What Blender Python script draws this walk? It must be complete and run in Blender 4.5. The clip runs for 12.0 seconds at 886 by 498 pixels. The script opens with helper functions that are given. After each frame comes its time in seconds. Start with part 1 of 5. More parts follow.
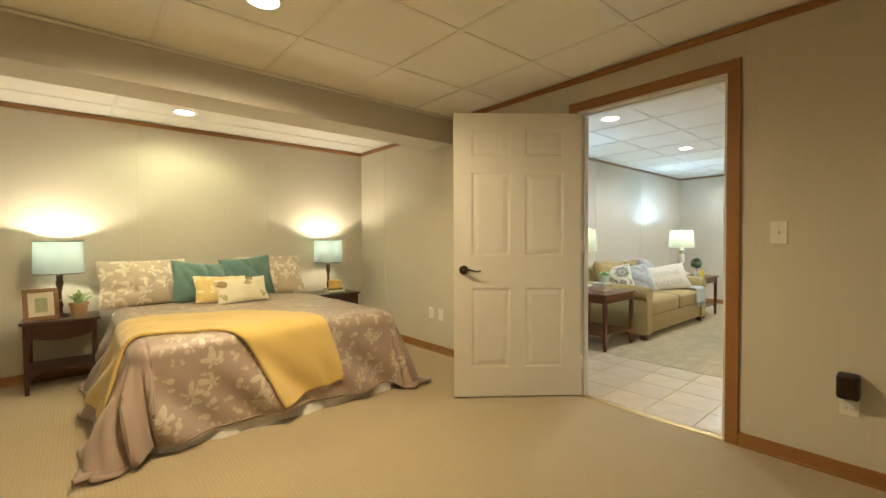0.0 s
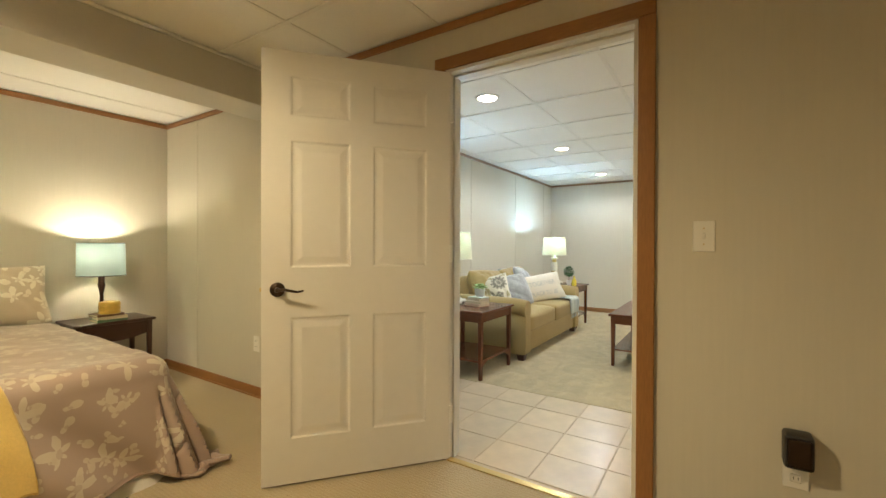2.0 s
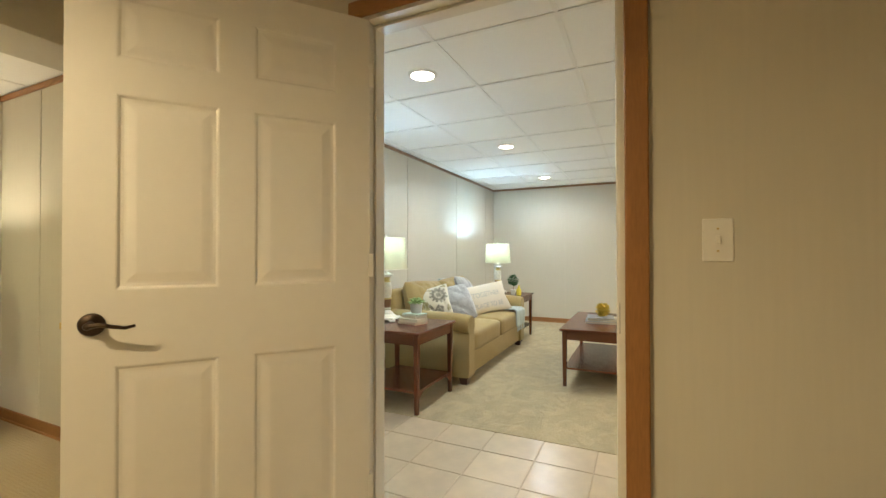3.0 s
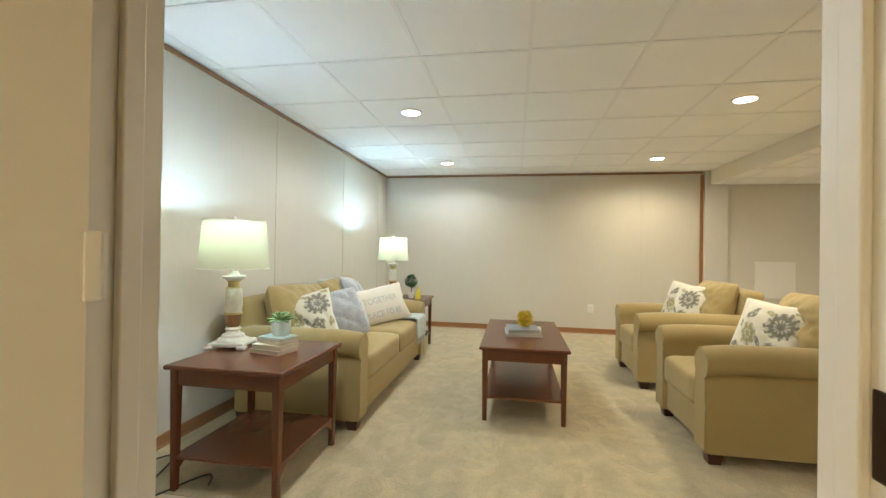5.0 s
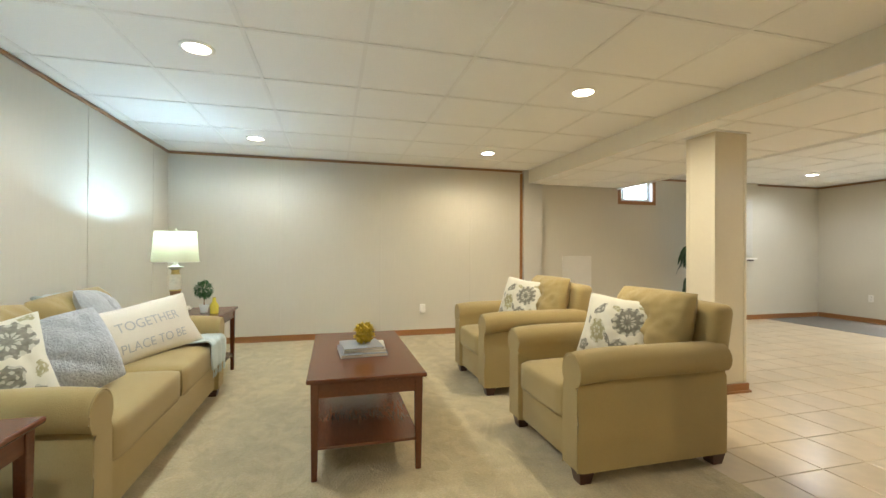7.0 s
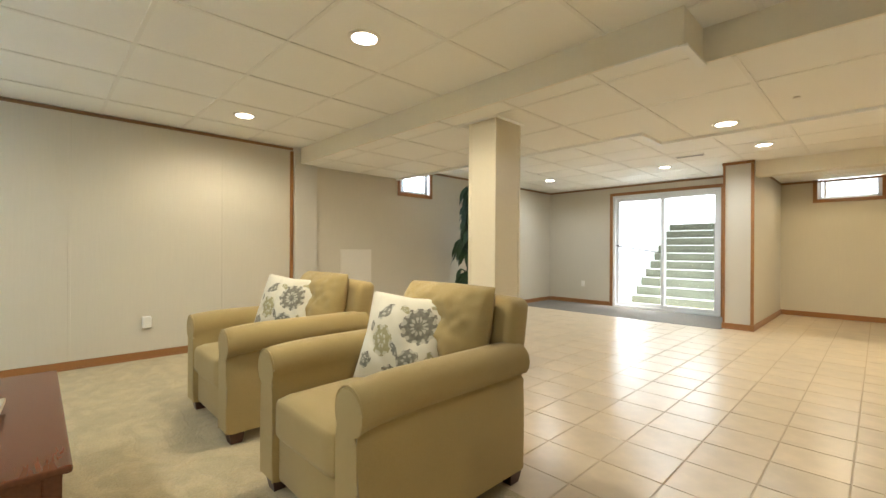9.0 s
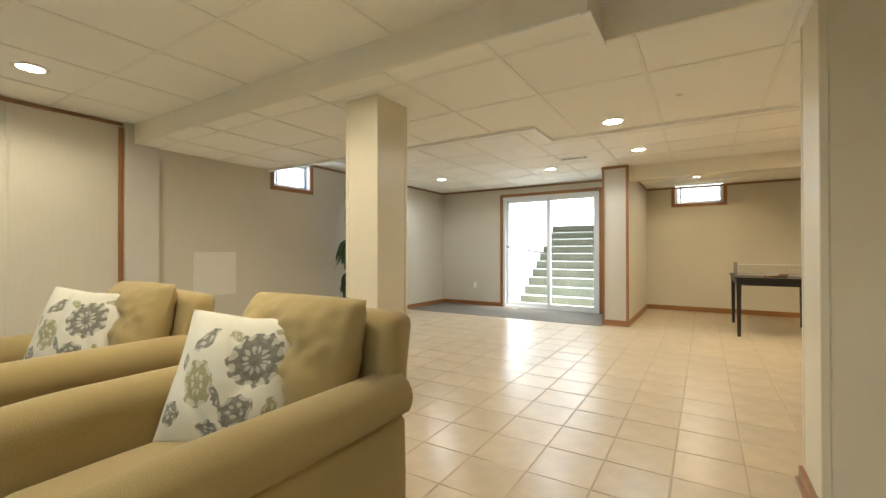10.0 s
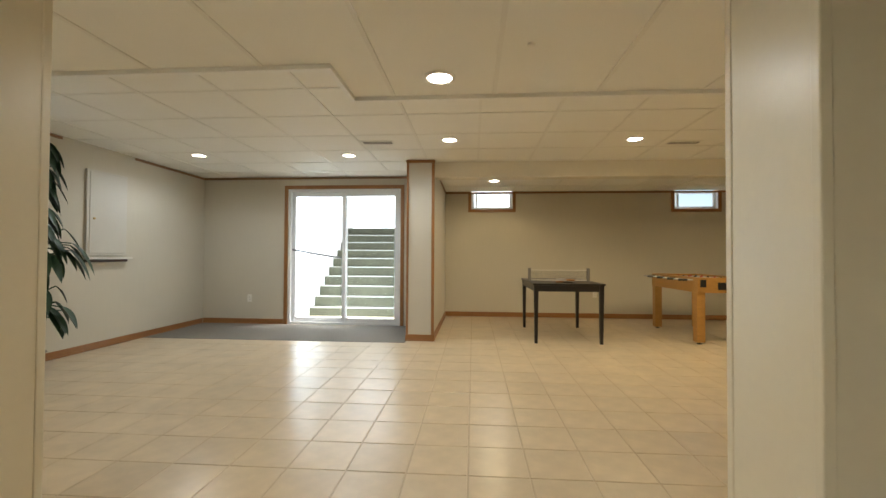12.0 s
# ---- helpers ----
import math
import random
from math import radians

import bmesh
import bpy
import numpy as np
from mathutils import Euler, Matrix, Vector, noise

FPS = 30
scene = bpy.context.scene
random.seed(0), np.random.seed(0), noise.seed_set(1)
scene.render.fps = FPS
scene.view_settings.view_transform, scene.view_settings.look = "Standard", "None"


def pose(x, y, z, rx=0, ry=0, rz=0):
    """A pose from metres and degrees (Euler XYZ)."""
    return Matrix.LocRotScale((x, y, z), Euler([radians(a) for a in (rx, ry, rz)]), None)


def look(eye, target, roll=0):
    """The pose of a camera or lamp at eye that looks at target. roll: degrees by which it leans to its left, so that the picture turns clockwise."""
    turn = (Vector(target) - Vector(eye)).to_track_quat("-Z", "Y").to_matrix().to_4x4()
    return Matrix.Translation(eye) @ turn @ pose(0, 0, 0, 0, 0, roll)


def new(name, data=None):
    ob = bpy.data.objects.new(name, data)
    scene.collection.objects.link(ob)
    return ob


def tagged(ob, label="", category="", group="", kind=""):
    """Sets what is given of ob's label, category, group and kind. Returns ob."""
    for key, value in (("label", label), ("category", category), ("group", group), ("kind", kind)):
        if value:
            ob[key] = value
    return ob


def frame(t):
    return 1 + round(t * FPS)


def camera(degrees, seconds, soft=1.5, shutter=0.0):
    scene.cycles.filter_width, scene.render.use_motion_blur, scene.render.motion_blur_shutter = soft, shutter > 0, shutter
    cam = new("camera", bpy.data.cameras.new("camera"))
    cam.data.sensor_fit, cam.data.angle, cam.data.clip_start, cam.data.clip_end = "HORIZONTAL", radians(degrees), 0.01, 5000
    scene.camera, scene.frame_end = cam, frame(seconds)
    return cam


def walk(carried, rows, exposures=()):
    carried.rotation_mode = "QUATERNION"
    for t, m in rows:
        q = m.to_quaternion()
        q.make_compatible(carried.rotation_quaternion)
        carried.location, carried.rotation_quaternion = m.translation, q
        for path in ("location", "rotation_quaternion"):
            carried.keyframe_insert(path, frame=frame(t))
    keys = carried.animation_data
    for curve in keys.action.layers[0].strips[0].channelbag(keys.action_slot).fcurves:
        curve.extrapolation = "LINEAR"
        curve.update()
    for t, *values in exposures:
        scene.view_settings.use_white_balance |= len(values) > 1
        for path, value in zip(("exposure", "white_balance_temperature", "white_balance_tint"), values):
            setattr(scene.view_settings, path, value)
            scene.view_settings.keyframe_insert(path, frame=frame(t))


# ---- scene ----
cam = camera(92.9, 12.0)
PATH = [
    (0, (-0.235, 0.246, 1.147), (1.072, 1.76, 1.103), -0.3),
    (0.5, (-0.066, 0.339, 1.133), (1.35, 1.75, 1.079), -0.0),
    (1, (0.132, 0.47, 1.14), (1.648, 1.774, 1.089), 0.5),
    (1.5, (0.382, 0.581, 1.138), (1.984, 1.778, 1.102), 0.2),
    (2, (0.628, 0.713, 1.134), (2.301, 1.808, 1.121), 0.2),
    (2.5, (0.873, 0.839, 1.144), (2.616, 1.821, 1.152), 0.1),
    (3, (1.154, 0.945, 1.14), (2.962, 1.799, 1.161), -0.1),
    (4.8, (1.978, 1.334, 1.106), (3.939, 1.727, 1.121), 1.2),
    (5, (2.051, 1.362, 1.121), (4.022, 1.7, 1.132), 0.9),
    (5.5, (2.243, 1.412, 1.12), (4.237, 1.57, 1.124), 0.7),
    (6, (2.421, 1.454, 1.12), (4.421, 1.408, 1.124), 0.7),
    (6.5, (2.585, 1.458, 1.115), (4.569, 1.21, 1.123), 0.3),
    (6.7, (2.654, 1.469, 1.121), (4.622, 1.116, 1.128), 0.3),
    (8.3, (3.158, 1.317, 1.032), (4.831, 0.222, 1.043), -0.3),
    (8.5, (3.24, 1.219, 1.051), (4.851, 0.034, 1.053), -0.2),
    (9, (3.379, 1.072, 1.061), (4.818, -0.317, 1.061), 0.3),
    (9.5, (3.518, 0.875, 1.074), (4.762, -0.691, 1.077), 0.3),
    (10, (3.625, 0.637, 1.05), (4.68, -1.062, 1.062), -0.1),
    (10.5, (3.758, 0.362, 1.076), (4.599, -1.452, 1.081), -0.1),
    (11, (3.85, 0.075, 1.082), (4.456, -1.831, 1.087), -0.2),
    (11.5, (3.96, -0.196, 1.073), (4.323, -2.163, 1.086), 0.2),
    (12, (4.032, -0.48, 1.046), (4.176, -2.474, 1.082), 0.3),
]
walk(cam, [(t, look(eye, target, roll)) for t, eye, target, roll in PATH], [(0, 1.34), (8.5, 1.32), (10.5, 1.05), (11.25, 0.93), (12, 0.69)])

# ---- light and exposure ----
world = bpy.data.worlds.new("world")
scene.world = world
world.use_nodes = True
wn = world.node_tree
sky = wn.nodes.new("ShaderNodeTexSky")
sky.sky_type, sky.sun_disc = "NISHITA", False
sky.sun_elevation, sky.sun_rotation = radians(50), radians(150)
wn.links.new(sky.outputs[0], wn.nodes["Background"].inputs[0])
wn.nodes["Background"].inputs[1].default_value = 0.14
sun = new("sun", bpy.data.lights.new("sun", "SUN"))
sun.data.energy, sun.data.angle, sun.data.color = 4.5, radians(20), (1.0, 0.96, 0.9)
sun.matrix_world = look((-2, -12, 18), (6, -9, 0))


def daylight(x, y, z, w, h, watts, rz):
    """Sky light through an opening."""
    ob = new("daylight", bpy.data.lights.new("daylight", "AREA"))
    ob.data.shape, ob.data.size, ob.data.size_y, ob.data.energy, ob.data.color = "RECTANGLE", w, h, watts, (0.68, 0.84, 1.0)
    ob.matrix_world = pose(x, y, z, 90, 0, rz)


daylight(6.15, -7.06, 1.1, 1.7, 1.9, 110, 180)
daylight(8.58, -3.07, 2.1, 0.5, 0.28, 3, 90)
daylight(3.81, -8.26, 2.09, 0.65, 0.28, 3, 180)
daylight(0.27, -8.26, 2.09, 0.65, 0.28, 3, 180)

LIV, LOW, ALC, BEDALC = 2.31, 2.12, 2.25, 2.25   # ceiling heights
EAST, NORTH, DOORW, SLID, BACK = 8.43, 3.40, 2.5, -6.90, -8.1
WARM, NEUT = (1.0, 0.80, 0.48), (0.90, 0.925, 0.88)
W_BED, W_ALC, W_SOFA, W_LIV, W_GAME, W_TL, W_BL = 52, 15, 25, 34, 20, 15, 11   # lamp watts


# ---- materials ----
def mat(name, rgb, rough=0.6, metal=0.0, grain=0.0, scale=40.0, stain=0.0, stain_scale=1.5, bump=0.0, bump_scale=None, stretch=(1, 1, 1), sheen=0.0, island=0.0, spec=0.5):
    m = bpy.data.materials.new(name)
    m.use_nodes = True
    n, l = m.node_tree.nodes, m.node_tree.links
    b = n["Principled BSDF"]
    b.inputs["Roughness"].default_value, b.inputs["Metallic"].default_value = rough, metal
    b.inputs["Specular IOR Level"].default_value = spec
    b.inputs["Sheen Weight"].default_value = sheen
    b.inputs["Base Color"].default_value = (*rgb, 1)
    tc = n.new("ShaderNodeTexCoord")
    mp = n.new("ShaderNodeMapping")
    mp.inputs["Scale"].default_value = stretch
    l.new(tc.outputs["Object"], mp.inputs["Vector"])
    col = None
    if grain or stain or island:
        fine = n.new("ShaderNodeTexNoise")
        fine.inputs["Scale"].default_value, fine.inputs["Detail"].default_value = scale, 5
        big = n.new("ShaderNodeTexNoise")
        big.inputs["Scale"].default_value, big.inputs["Detail"].default_value = stain_scale, 3
        l.new(mp.outputs[0], fine.inputs["Vector"])
        l.new(tc.outputs["Object"], big.inputs["Vector"])
        m1 = n.new("ShaderNodeMath"); m1.operation = "MULTIPLY_ADD"
        m1.inputs[1].default_value, m1.inputs[2].default_value = 2 * grain, 1 - grain
        l.new(fine.outputs["Fac"], m1.inputs[0])
        m2 = n.new("ShaderNodeMath"); m2.operation = "MULTIPLY_ADD"
        m2.inputs[1].default_value, m2.inputs[2].default_value = 2 * stain, 1 - stain
        l.new(big.outputs["Fac"], m2.inputs[0])
        m3 = n.new("ShaderNodeMath"); m3.operation = "MULTIPLY"
        l.new(m1.outputs[0], m3.inputs[0]); l.new(m2.outputs[0], m3.inputs[1])
        last = m3
        if island:
            oi = n.new("ShaderNodeObjectInfo")
            m4 = n.new("ShaderNodeMath"); m4.operation = "MULTIPLY_ADD"
            m4.inputs[1].default_value, m4.inputs[2].default_value = 2 * island, 1 - island
            l.new(oi.outputs["Random"], m4.inputs[0])
            m5 = n.new("ShaderNodeMath"); m5.operation = "MULTIPLY"
            l.new(last.outputs[0], m5.inputs[0]); l.new(m4.outputs[0], m5.inputs[1])
            last = m5
        mix = n.new("ShaderNodeVectorMath"); mix.operation = "SCALE"
        mix.inputs[0].default_value = rgb
        l.new(last.outputs[0], mix.inputs["Scale"])
        l.new(mix.outputs[0], b.inputs["Base Color"])
    if bump:
        bn = n.new("ShaderNodeTexNoise")
        bn.inputs["Scale"].default_value, bn.inputs["Detail"].default_value = bump_scale or scale, 4
        l.new(mp.outputs[0], bn.inputs["Vector"])
        bp = n.new("ShaderNodeBump")
        bp.inputs["Strength"].default_value, bp.inputs["Distance"].default_value = bump, 0.01
        l.new(bn.outputs["Fac"], bp.inputs["Height"])
        l.new(bp.outputs[0], b.inputs["Normal"])
    return m


def glow(name, rgb, strength):
    m = bpy.data.materials.new(name)
    m.use_nodes = True
    b = m.node_tree.nodes["Principled BSDF"]
    b.inputs["Base Color"].default_value = (0.8, 0.8, 0.8, 1)
    b.inputs["Emission Color"].default_value = (*rgb, 1)
    b.inputs["Emission Strength"].default_value = strength
    return m


def shade_mat(name, rgb, warm):
    """Lamp-shade cloth that the bulb shines through."""
    m = bpy.data.materials.new(name)
    m.use_nodes = True
    n, l = m.node_tree.nodes, m.node_tree.links
    out = n["Material Output"]
    d, t, mx = n.new("ShaderNodeBsdfDiffuse"), n.new("ShaderNodeBsdfTranslucent"), n.new("ShaderNodeMixShader")
    wv = n.new("ShaderNodeTexNoise")
    wv.inputs["Scale"].default_value = 220
    ramp = n.new("ShaderNodeMapRange")
    ramp.inputs[3].default_value, ramp.inputs[4].default_value = 0.3, 0.4
    l.new(wv.outputs["Fac"], ramp.inputs[0]); l.new(ramp.outputs[0], mx.inputs[0])
    d.inputs[0].default_value, t.inputs[0].default_value = (*rgb, 1), (*warm, 1)
    l.new(d.outputs[0], mx.inputs[1]); l.new(t.outputs[0], mx.inputs[2]); l.new(mx.outputs[0], out.inputs[0])
    return m


M_WALL = mat("panel wallcovering", (0.61, 0.565, 0.465), 0.9, grain=0.035, scale=70, stain=0.05, stain_scale=1.1, bump=0.025, stretch=(1, 1, 0.05), spec=0.15)
M_DRY = mat("painted drywall", (0.60, 0.57, 0.50), 0.8, grain=0.03, scale=60, stain=0.03, bump=0.04, bump_scale=180)
M_COL = mat("cream painted wood", (0.74, 0.67, 0.52), 0.33, grain=0.03, scale=30, stain=0.04, bump=0.03)
M_BEAM = mat("cream painted beam", (0.80, 0.75, 0.63), 0.5, grain=0.03, scale=30, stain=0.04, bump=0.03)
M_CEIL = mat("ceiling tile", (0.89, 0.875, 0.82), 0.85, grain=0.04, scale=150, stain=0.03, bump=0.12, bump_scale=260)
M_TBAR = mat("ceiling grid", (0.84, 0.82, 0.76), 0.5, grain=0.03)
M_EDGE = mat("white metal edge angle", (0.88, 0.87, 0.83), 0.35, grain=0.02)
M_OAK = mat("oak trim", (0.31, 0.14, 0.046), 0.38, grain=0.25, scale=18, stain=0.12, stain_scale=3, bump=0.06, stretch=(9, 9, 1.2))
M_OAKH = mat("oak trim lengthwise", (0.31, 0.14, 0.046), 0.38, grain=0.22, scale=14, stain=0.12, stain_scale=3, bump=0.06, stretch=(2, 2, 14))
M_DKTRIM = mat("brown ceiling trim", (0.27, 0.14, 0.06), 0.4, grain=0.2, scale=14, stain=0.1, stretch=(2, 2, 12))
M_CARB = mat("tan bedroom carpet", (0.42, 0.335, 0.20), 0.95, grain=0.25, scale=160, stain=0.06, stain_scale=1.2, bump=0.6, bump_scale=130, sheen=0.2)
M_CARL = mat("beige living carpet", (0.455, 0.372, 0.215), 0.95, grain=0.22, scale=110, stain=0.24, stain_scale=8, bump=0.5, bump_scale=90, sheen=0.2)
M_CARG = mat("grey door carpet", (0.22, 0.20, 0.175), 0.95, grain=0.25, scale=140, stain=0.08, bump=0.5, bump_scale=120)
M_TILE = mat("cream floor tile", (0.61, 0.495, 0.345), 0.28, grain=0.16, scale=9, stain=0.2, stain_scale=3.5, bump=0.02, bump_scale=6, island=0.04)


def add_relief(m, kind, scale, amount, tint=0.0, stretch=(1, 1, 1)):
    """A second, coarser pattern on a cloth or carpet: woven ribs, or pile trodden in patches."""
    n, l = m.node_tree.nodes, m.node_tree.links
    b = n["Principled BSDF"]
    tc, mp = n.new("ShaderNodeTexCoord"), n.new("ShaderNodeMapping")
    mp.inputs["Scale"].default_value = stretch
    l.new(tc.outputs["Object"], mp.inputs["Vector"])
    if kind == "ribs":
        tx = n.new("ShaderNodeTexWave")
        tx.inputs["Scale"].default_value, tx.inputs["Distortion"].default_value, tx.inputs["Detail Scale"].default_value = scale, 1.2, 3.0
    else:
        tx = n.new("ShaderNodeTexNoise")
        tx.inputs["Scale"].default_value, tx.inputs["Detail"].default_value, tx.inputs["Distortion"].default_value = scale, 5, 1.6
    l.new(mp.outputs[0], tx.inputs["Vector"])
    mr = n.new("ShaderNodeMapRange")
    mr.inputs[1].default_value, mr.inputs[2].default_value = (0.2, 0.8) if kind == "ribs" else (0.47, 0.56)
    l.new(tx.outputs["Fac"], mr.inputs[0])
    bp = n.new("ShaderNodeBump")
    bp.inputs["Strength"].default_value, bp.inputs["Distance"].default_value = amount, 0.012
    l.new(mr.outputs[0], bp.inputs["Height"])
    old = b.inputs["Normal"].links[0].from_socket
    l.new(old, bp.inputs["Normal"])
    l.new(bp.outputs[0], b.inputs["Normal"])
    if tint:
        k = n.new("ShaderNodeMapRange")
        k.inputs[3].default_value, k.inputs[4].default_value = 1 - tint, 1 + tint
        l.new(mr.outputs[0], k.inputs[0])
        mul = n.new("ShaderNodeVectorMath")
        mul.operation = "SCALE"
        l.new(b.inputs["Base Color"].links[0].from_socket, mul.inputs[0])
        l.new(k.outputs[0], mul.inputs["Scale"])
        l.new(mul.outputs[0], b.inputs["Base Color"])


add_relief(M_CARB, "ribs", 17.0, 0.14, 0.025, (1, 0.02, 1))
add_relief(M_CARL, "trodden", 3.2, 0.22, 0.055, (1.0, 1.5, 1))
M_GROUT = mat("grout", (0.55, 0.445, 0.315), 0.9, grain=0.1, scale=60)
M_WHITE = mat("white gloss paint", (0.74, 0.70, 0.62), 0.35, grain=0.03, scale=20, stain=0.03)
M_VINYL = mat("white vinyl", (0.80, 0.82, 0.84), 0.35)
M_PLATE = mat("ivory plastic", (0.78, 0.75, 0.68), 0.35)
M_BLACK = mat("black plastic", (0.02, 0.018, 0.016), 0.4, grain=0.1)
M_BRONZE = mat("oil-rubbed bronze", (0.05, 0.032, 0.02), 0.35, metal=0.8, grain=0.2)
M_BRASS = mat("brass", (0.60, 0.44, 0.18), 0.3, metal=0.9)
M_CHERRY = mat("cherry-stained wood", (0.125, 0.040, 0.016), 0.25, grain=0.25, scale=12, stain=0.15, stain_scale=4, bump=0.03, stretch=(1, 8, 8))
M_ESPR = mat("espresso wood", (0.05, 0.02, 0.012), 0.3, grain=0.2, scale=14, stain=0.1)
M_TAN = mat("tan woven upholstery", (0.38, 0.28, 0.112), 0.9, grain=0.10, scale=180, stain=0.06, stain_scale=5, bump=0.25, bump_scale=260, sheen=0.15)
M_GLASS = bpy.data.materials.new("window glass")
M_GLASS.use_nodes = True
gb = M_GLASS.node_tree.nodes["Principled BSDF"]
gb.inputs["Transmission Weight"].default_value, gb.inputs["Roughness"].default_value, gb.inputs["IOR"].default_value = 1.0, 0.0, 1.05
M_LED = glow("lit lens", (1.0, 0.93, 0.8), 14)


# ---- mesh helpers ----
def box(bm, x0, x1, y0, y1, z0, z1, bev=0.0, seg=2):
    r = bmesh.ops.create_cube(bm, size=1.0)
    vs = r["verts"]
    bmesh.ops.scale(bm, verts=vs, vec=(x1 - x0, y1 - y0, z1 - z0))
    bmesh.ops.translate(bm, verts=vs, vec=((x0 + x1) / 2, (y0 + y1) / 2, (z0 + z1) / 2))
    if bev:
        es = list({e for v in vs for e in v.link_edges})
        bmesh.ops.bevel(bm, geom=es, offset=bev, segments=seg, profile=0.5, affect="EDGES")
    return bm


def mk(*boxes, bev=0.0, seg=2):
    bm = bmesh.new()
    for b in boxes:
        box(bm, *b, bev=bev, seg=seg)
    return bm


def lathe(profile, seg=32, cx=0.0, cy=0.0):
    """A turned body from (radius, height) pairs."""
    bm = bmesh.new()
    rings = [[bm.verts.new((cx + r * math.cos(2 * math.pi * i / seg), cy + r * math.sin(2 * math.pi * i / seg), z)) for i in range(seg)] for r, z in profile]
    for a, b in zip(rings, rings[1:]):
        for i in range(seg):
            bm.faces.new((a[i], a[(i + 1) % seg], b[(i + 1) % seg], b[i]))
    bm.faces.new(list(reversed(rings[0])))
    bm.faces.new(rings[-1])
    return bm


def tube(bm, pts, r, seg=8, taper=1.0):
    """A round bar along a line of points."""
    rings = []
    for k, p in enumerate(pts):
        p = Vector(p)
        d = (Vector(pts[min(k + 1, len(pts) - 1)]) - Vector(pts[max(k - 1, 0)])).normalized()
        u = d.cross(Vector((0, 0, 1)))
        u = u.normalized() if u.length > 1e-3 else Vector((1, 0, 0))
        w = d.cross(u)
        rr = r * (1 + (taper - 1) * k / max(1, len(pts) - 1))
        rings.append([bm.verts.new(p + rr * (math.cos(2 * math.pi * i / seg) * u + math.sin(2 * math.pi * i / seg) * w)) for i in range(seg)])
    for a, b in zip(rings, rings[1:]):
        for i in range(seg):
            bm.faces.new((a[i], a[(i + 1) % seg], b[(i + 1) % seg], b[i]))
    bm.faces.new(rings[0]); bm.faces.new(list(reversed(rings[-1])))
    return bm


def part(name, bm, material, parent=None, label="", smooth=False, at=None):
    me = bpy.data.meshes.new(name)
    bmesh.ops.recalc_face_normals(bm, faces=bm.faces[:])
    if smooth:
        for e in bm.edges:
            e.smooth = e.calc_face_angle(0.0) < 0.75
    bm.to_mesh(me)
    bm.free()
    me.materials.append(material)
    if smooth:
        me.polygons.foreach_set("use_smooth", [True] * len(me.polygons))
    ob = new(name, me)
    if parent is not None:
        ob.parent = parent
    if at is not None:
        ob.matrix_basis = at
    if label:
        tagged(ob, label)
    return ob


def thing(name, label, category, at=None, group=""):
    ob = new(name)
    ob.empty_display_size = 0.1
    if at is not None:
        ob.matrix_basis = at
    return tagged(ob, label, category, group)


def struct(name, bm, material, label, category):
    return tagged(part(name, bm, material), label, category, kind="structure")


# ---- structure ----
# bedroom
struct("floor_bedroom", mk((-2.7, 2.5, -1.6, 5.0, -0.1, 0.006)), M_CARB, "tan ribbed cut-pile carpet on the bedroom floor", "floor")
door_wall = struct("wall_door", mk((2.5, 2.62, -1.6, 0.985, 0, 2.6), (2.5, 2.62, 1.925, 5.0, 0, 2.6), (2.5, 2.62, 0.985, 1.925, 2.065, 2.6)), M_WALL, "beige panelled wall with a doorway between bedroom and living room", "wall")
struct("wall_bed_north", mk((-2.7, 2.62, 5.0, 5.12, 0, 2.6)), M_WALL, "beige panelled wall behind the bed", "wall")
struct("wall_bed_west", mk((-2.82, -2.7, -1.7, 5.12, 0, 2.6)), M_WALL, "beige panelled bedroom wall", "wall")
struct("wall_bed_south", mk((-2.82, 3.05, -1.855, -1.6, 0, 2.6)), M_COL, "cream painted wall between bedroom and games room", "wall")


def ceiling(name, rects, z, x0, px, y0, py, label):
    """Suspended tiles with a proud T-bar grid, one mesh."""
    bm = bmesh.new()
    for ax, bx, ay, by in rects:
        box(bm, ax, bx, ay, by, z, z + 0.1)
    nf = len(bm.faces)
    for ax, bx, ay, by in rects:
        k = math.ceil((ax - x0) / px)
        while x0 + k * px < bx:
            c = x0 + k * px
            if c - 0.012 > ax and c + 0.012 < bx:
                box(bm, c - 0.012, c + 0.012, ay, by, z - 0.006, z + 0.01)
            k += 1
        k = math.ceil((ay - y0) / py)
        while y0 + k * py < by:
            c = y0 + k * py
            if c - 0.012 > ay and c + 0.012 < by:
                box(bm, ax, bx, c - 0.012, c + 0.012, z - 0.0045, z + 0.008)
            k += 1
    ob = struct(name, bm, M_CEIL, label, "ceiling")
    ob.data.materials.append(M_TBAR)
    for p in ob.data.polygons:
        p.material_index = 1 if p.index >= nf else 0
    return ob


ceiling("ceiling_bedroom", [(-2.7, 2.5, -1.6, 3.255)], LIV, 1.39, 0.642, 1.322, 0.65, "cream suspended ceiling tiles in the bedroom")
ceiling("ceiling_bed_alcove", [(-2.7, 2.5, 3.585, 5.0)], BEDALC, 0.0, 60.0, 4.62, 60.0, "cream ceiling tiles above the bed")
struct("soffit_bedroom", mk((-2.7, 2.5, 3.255, 3.585, 2.06, 2.5), bev=0.004), M_DRY, "beige boxed beam across the bedroom ceiling", "beam")

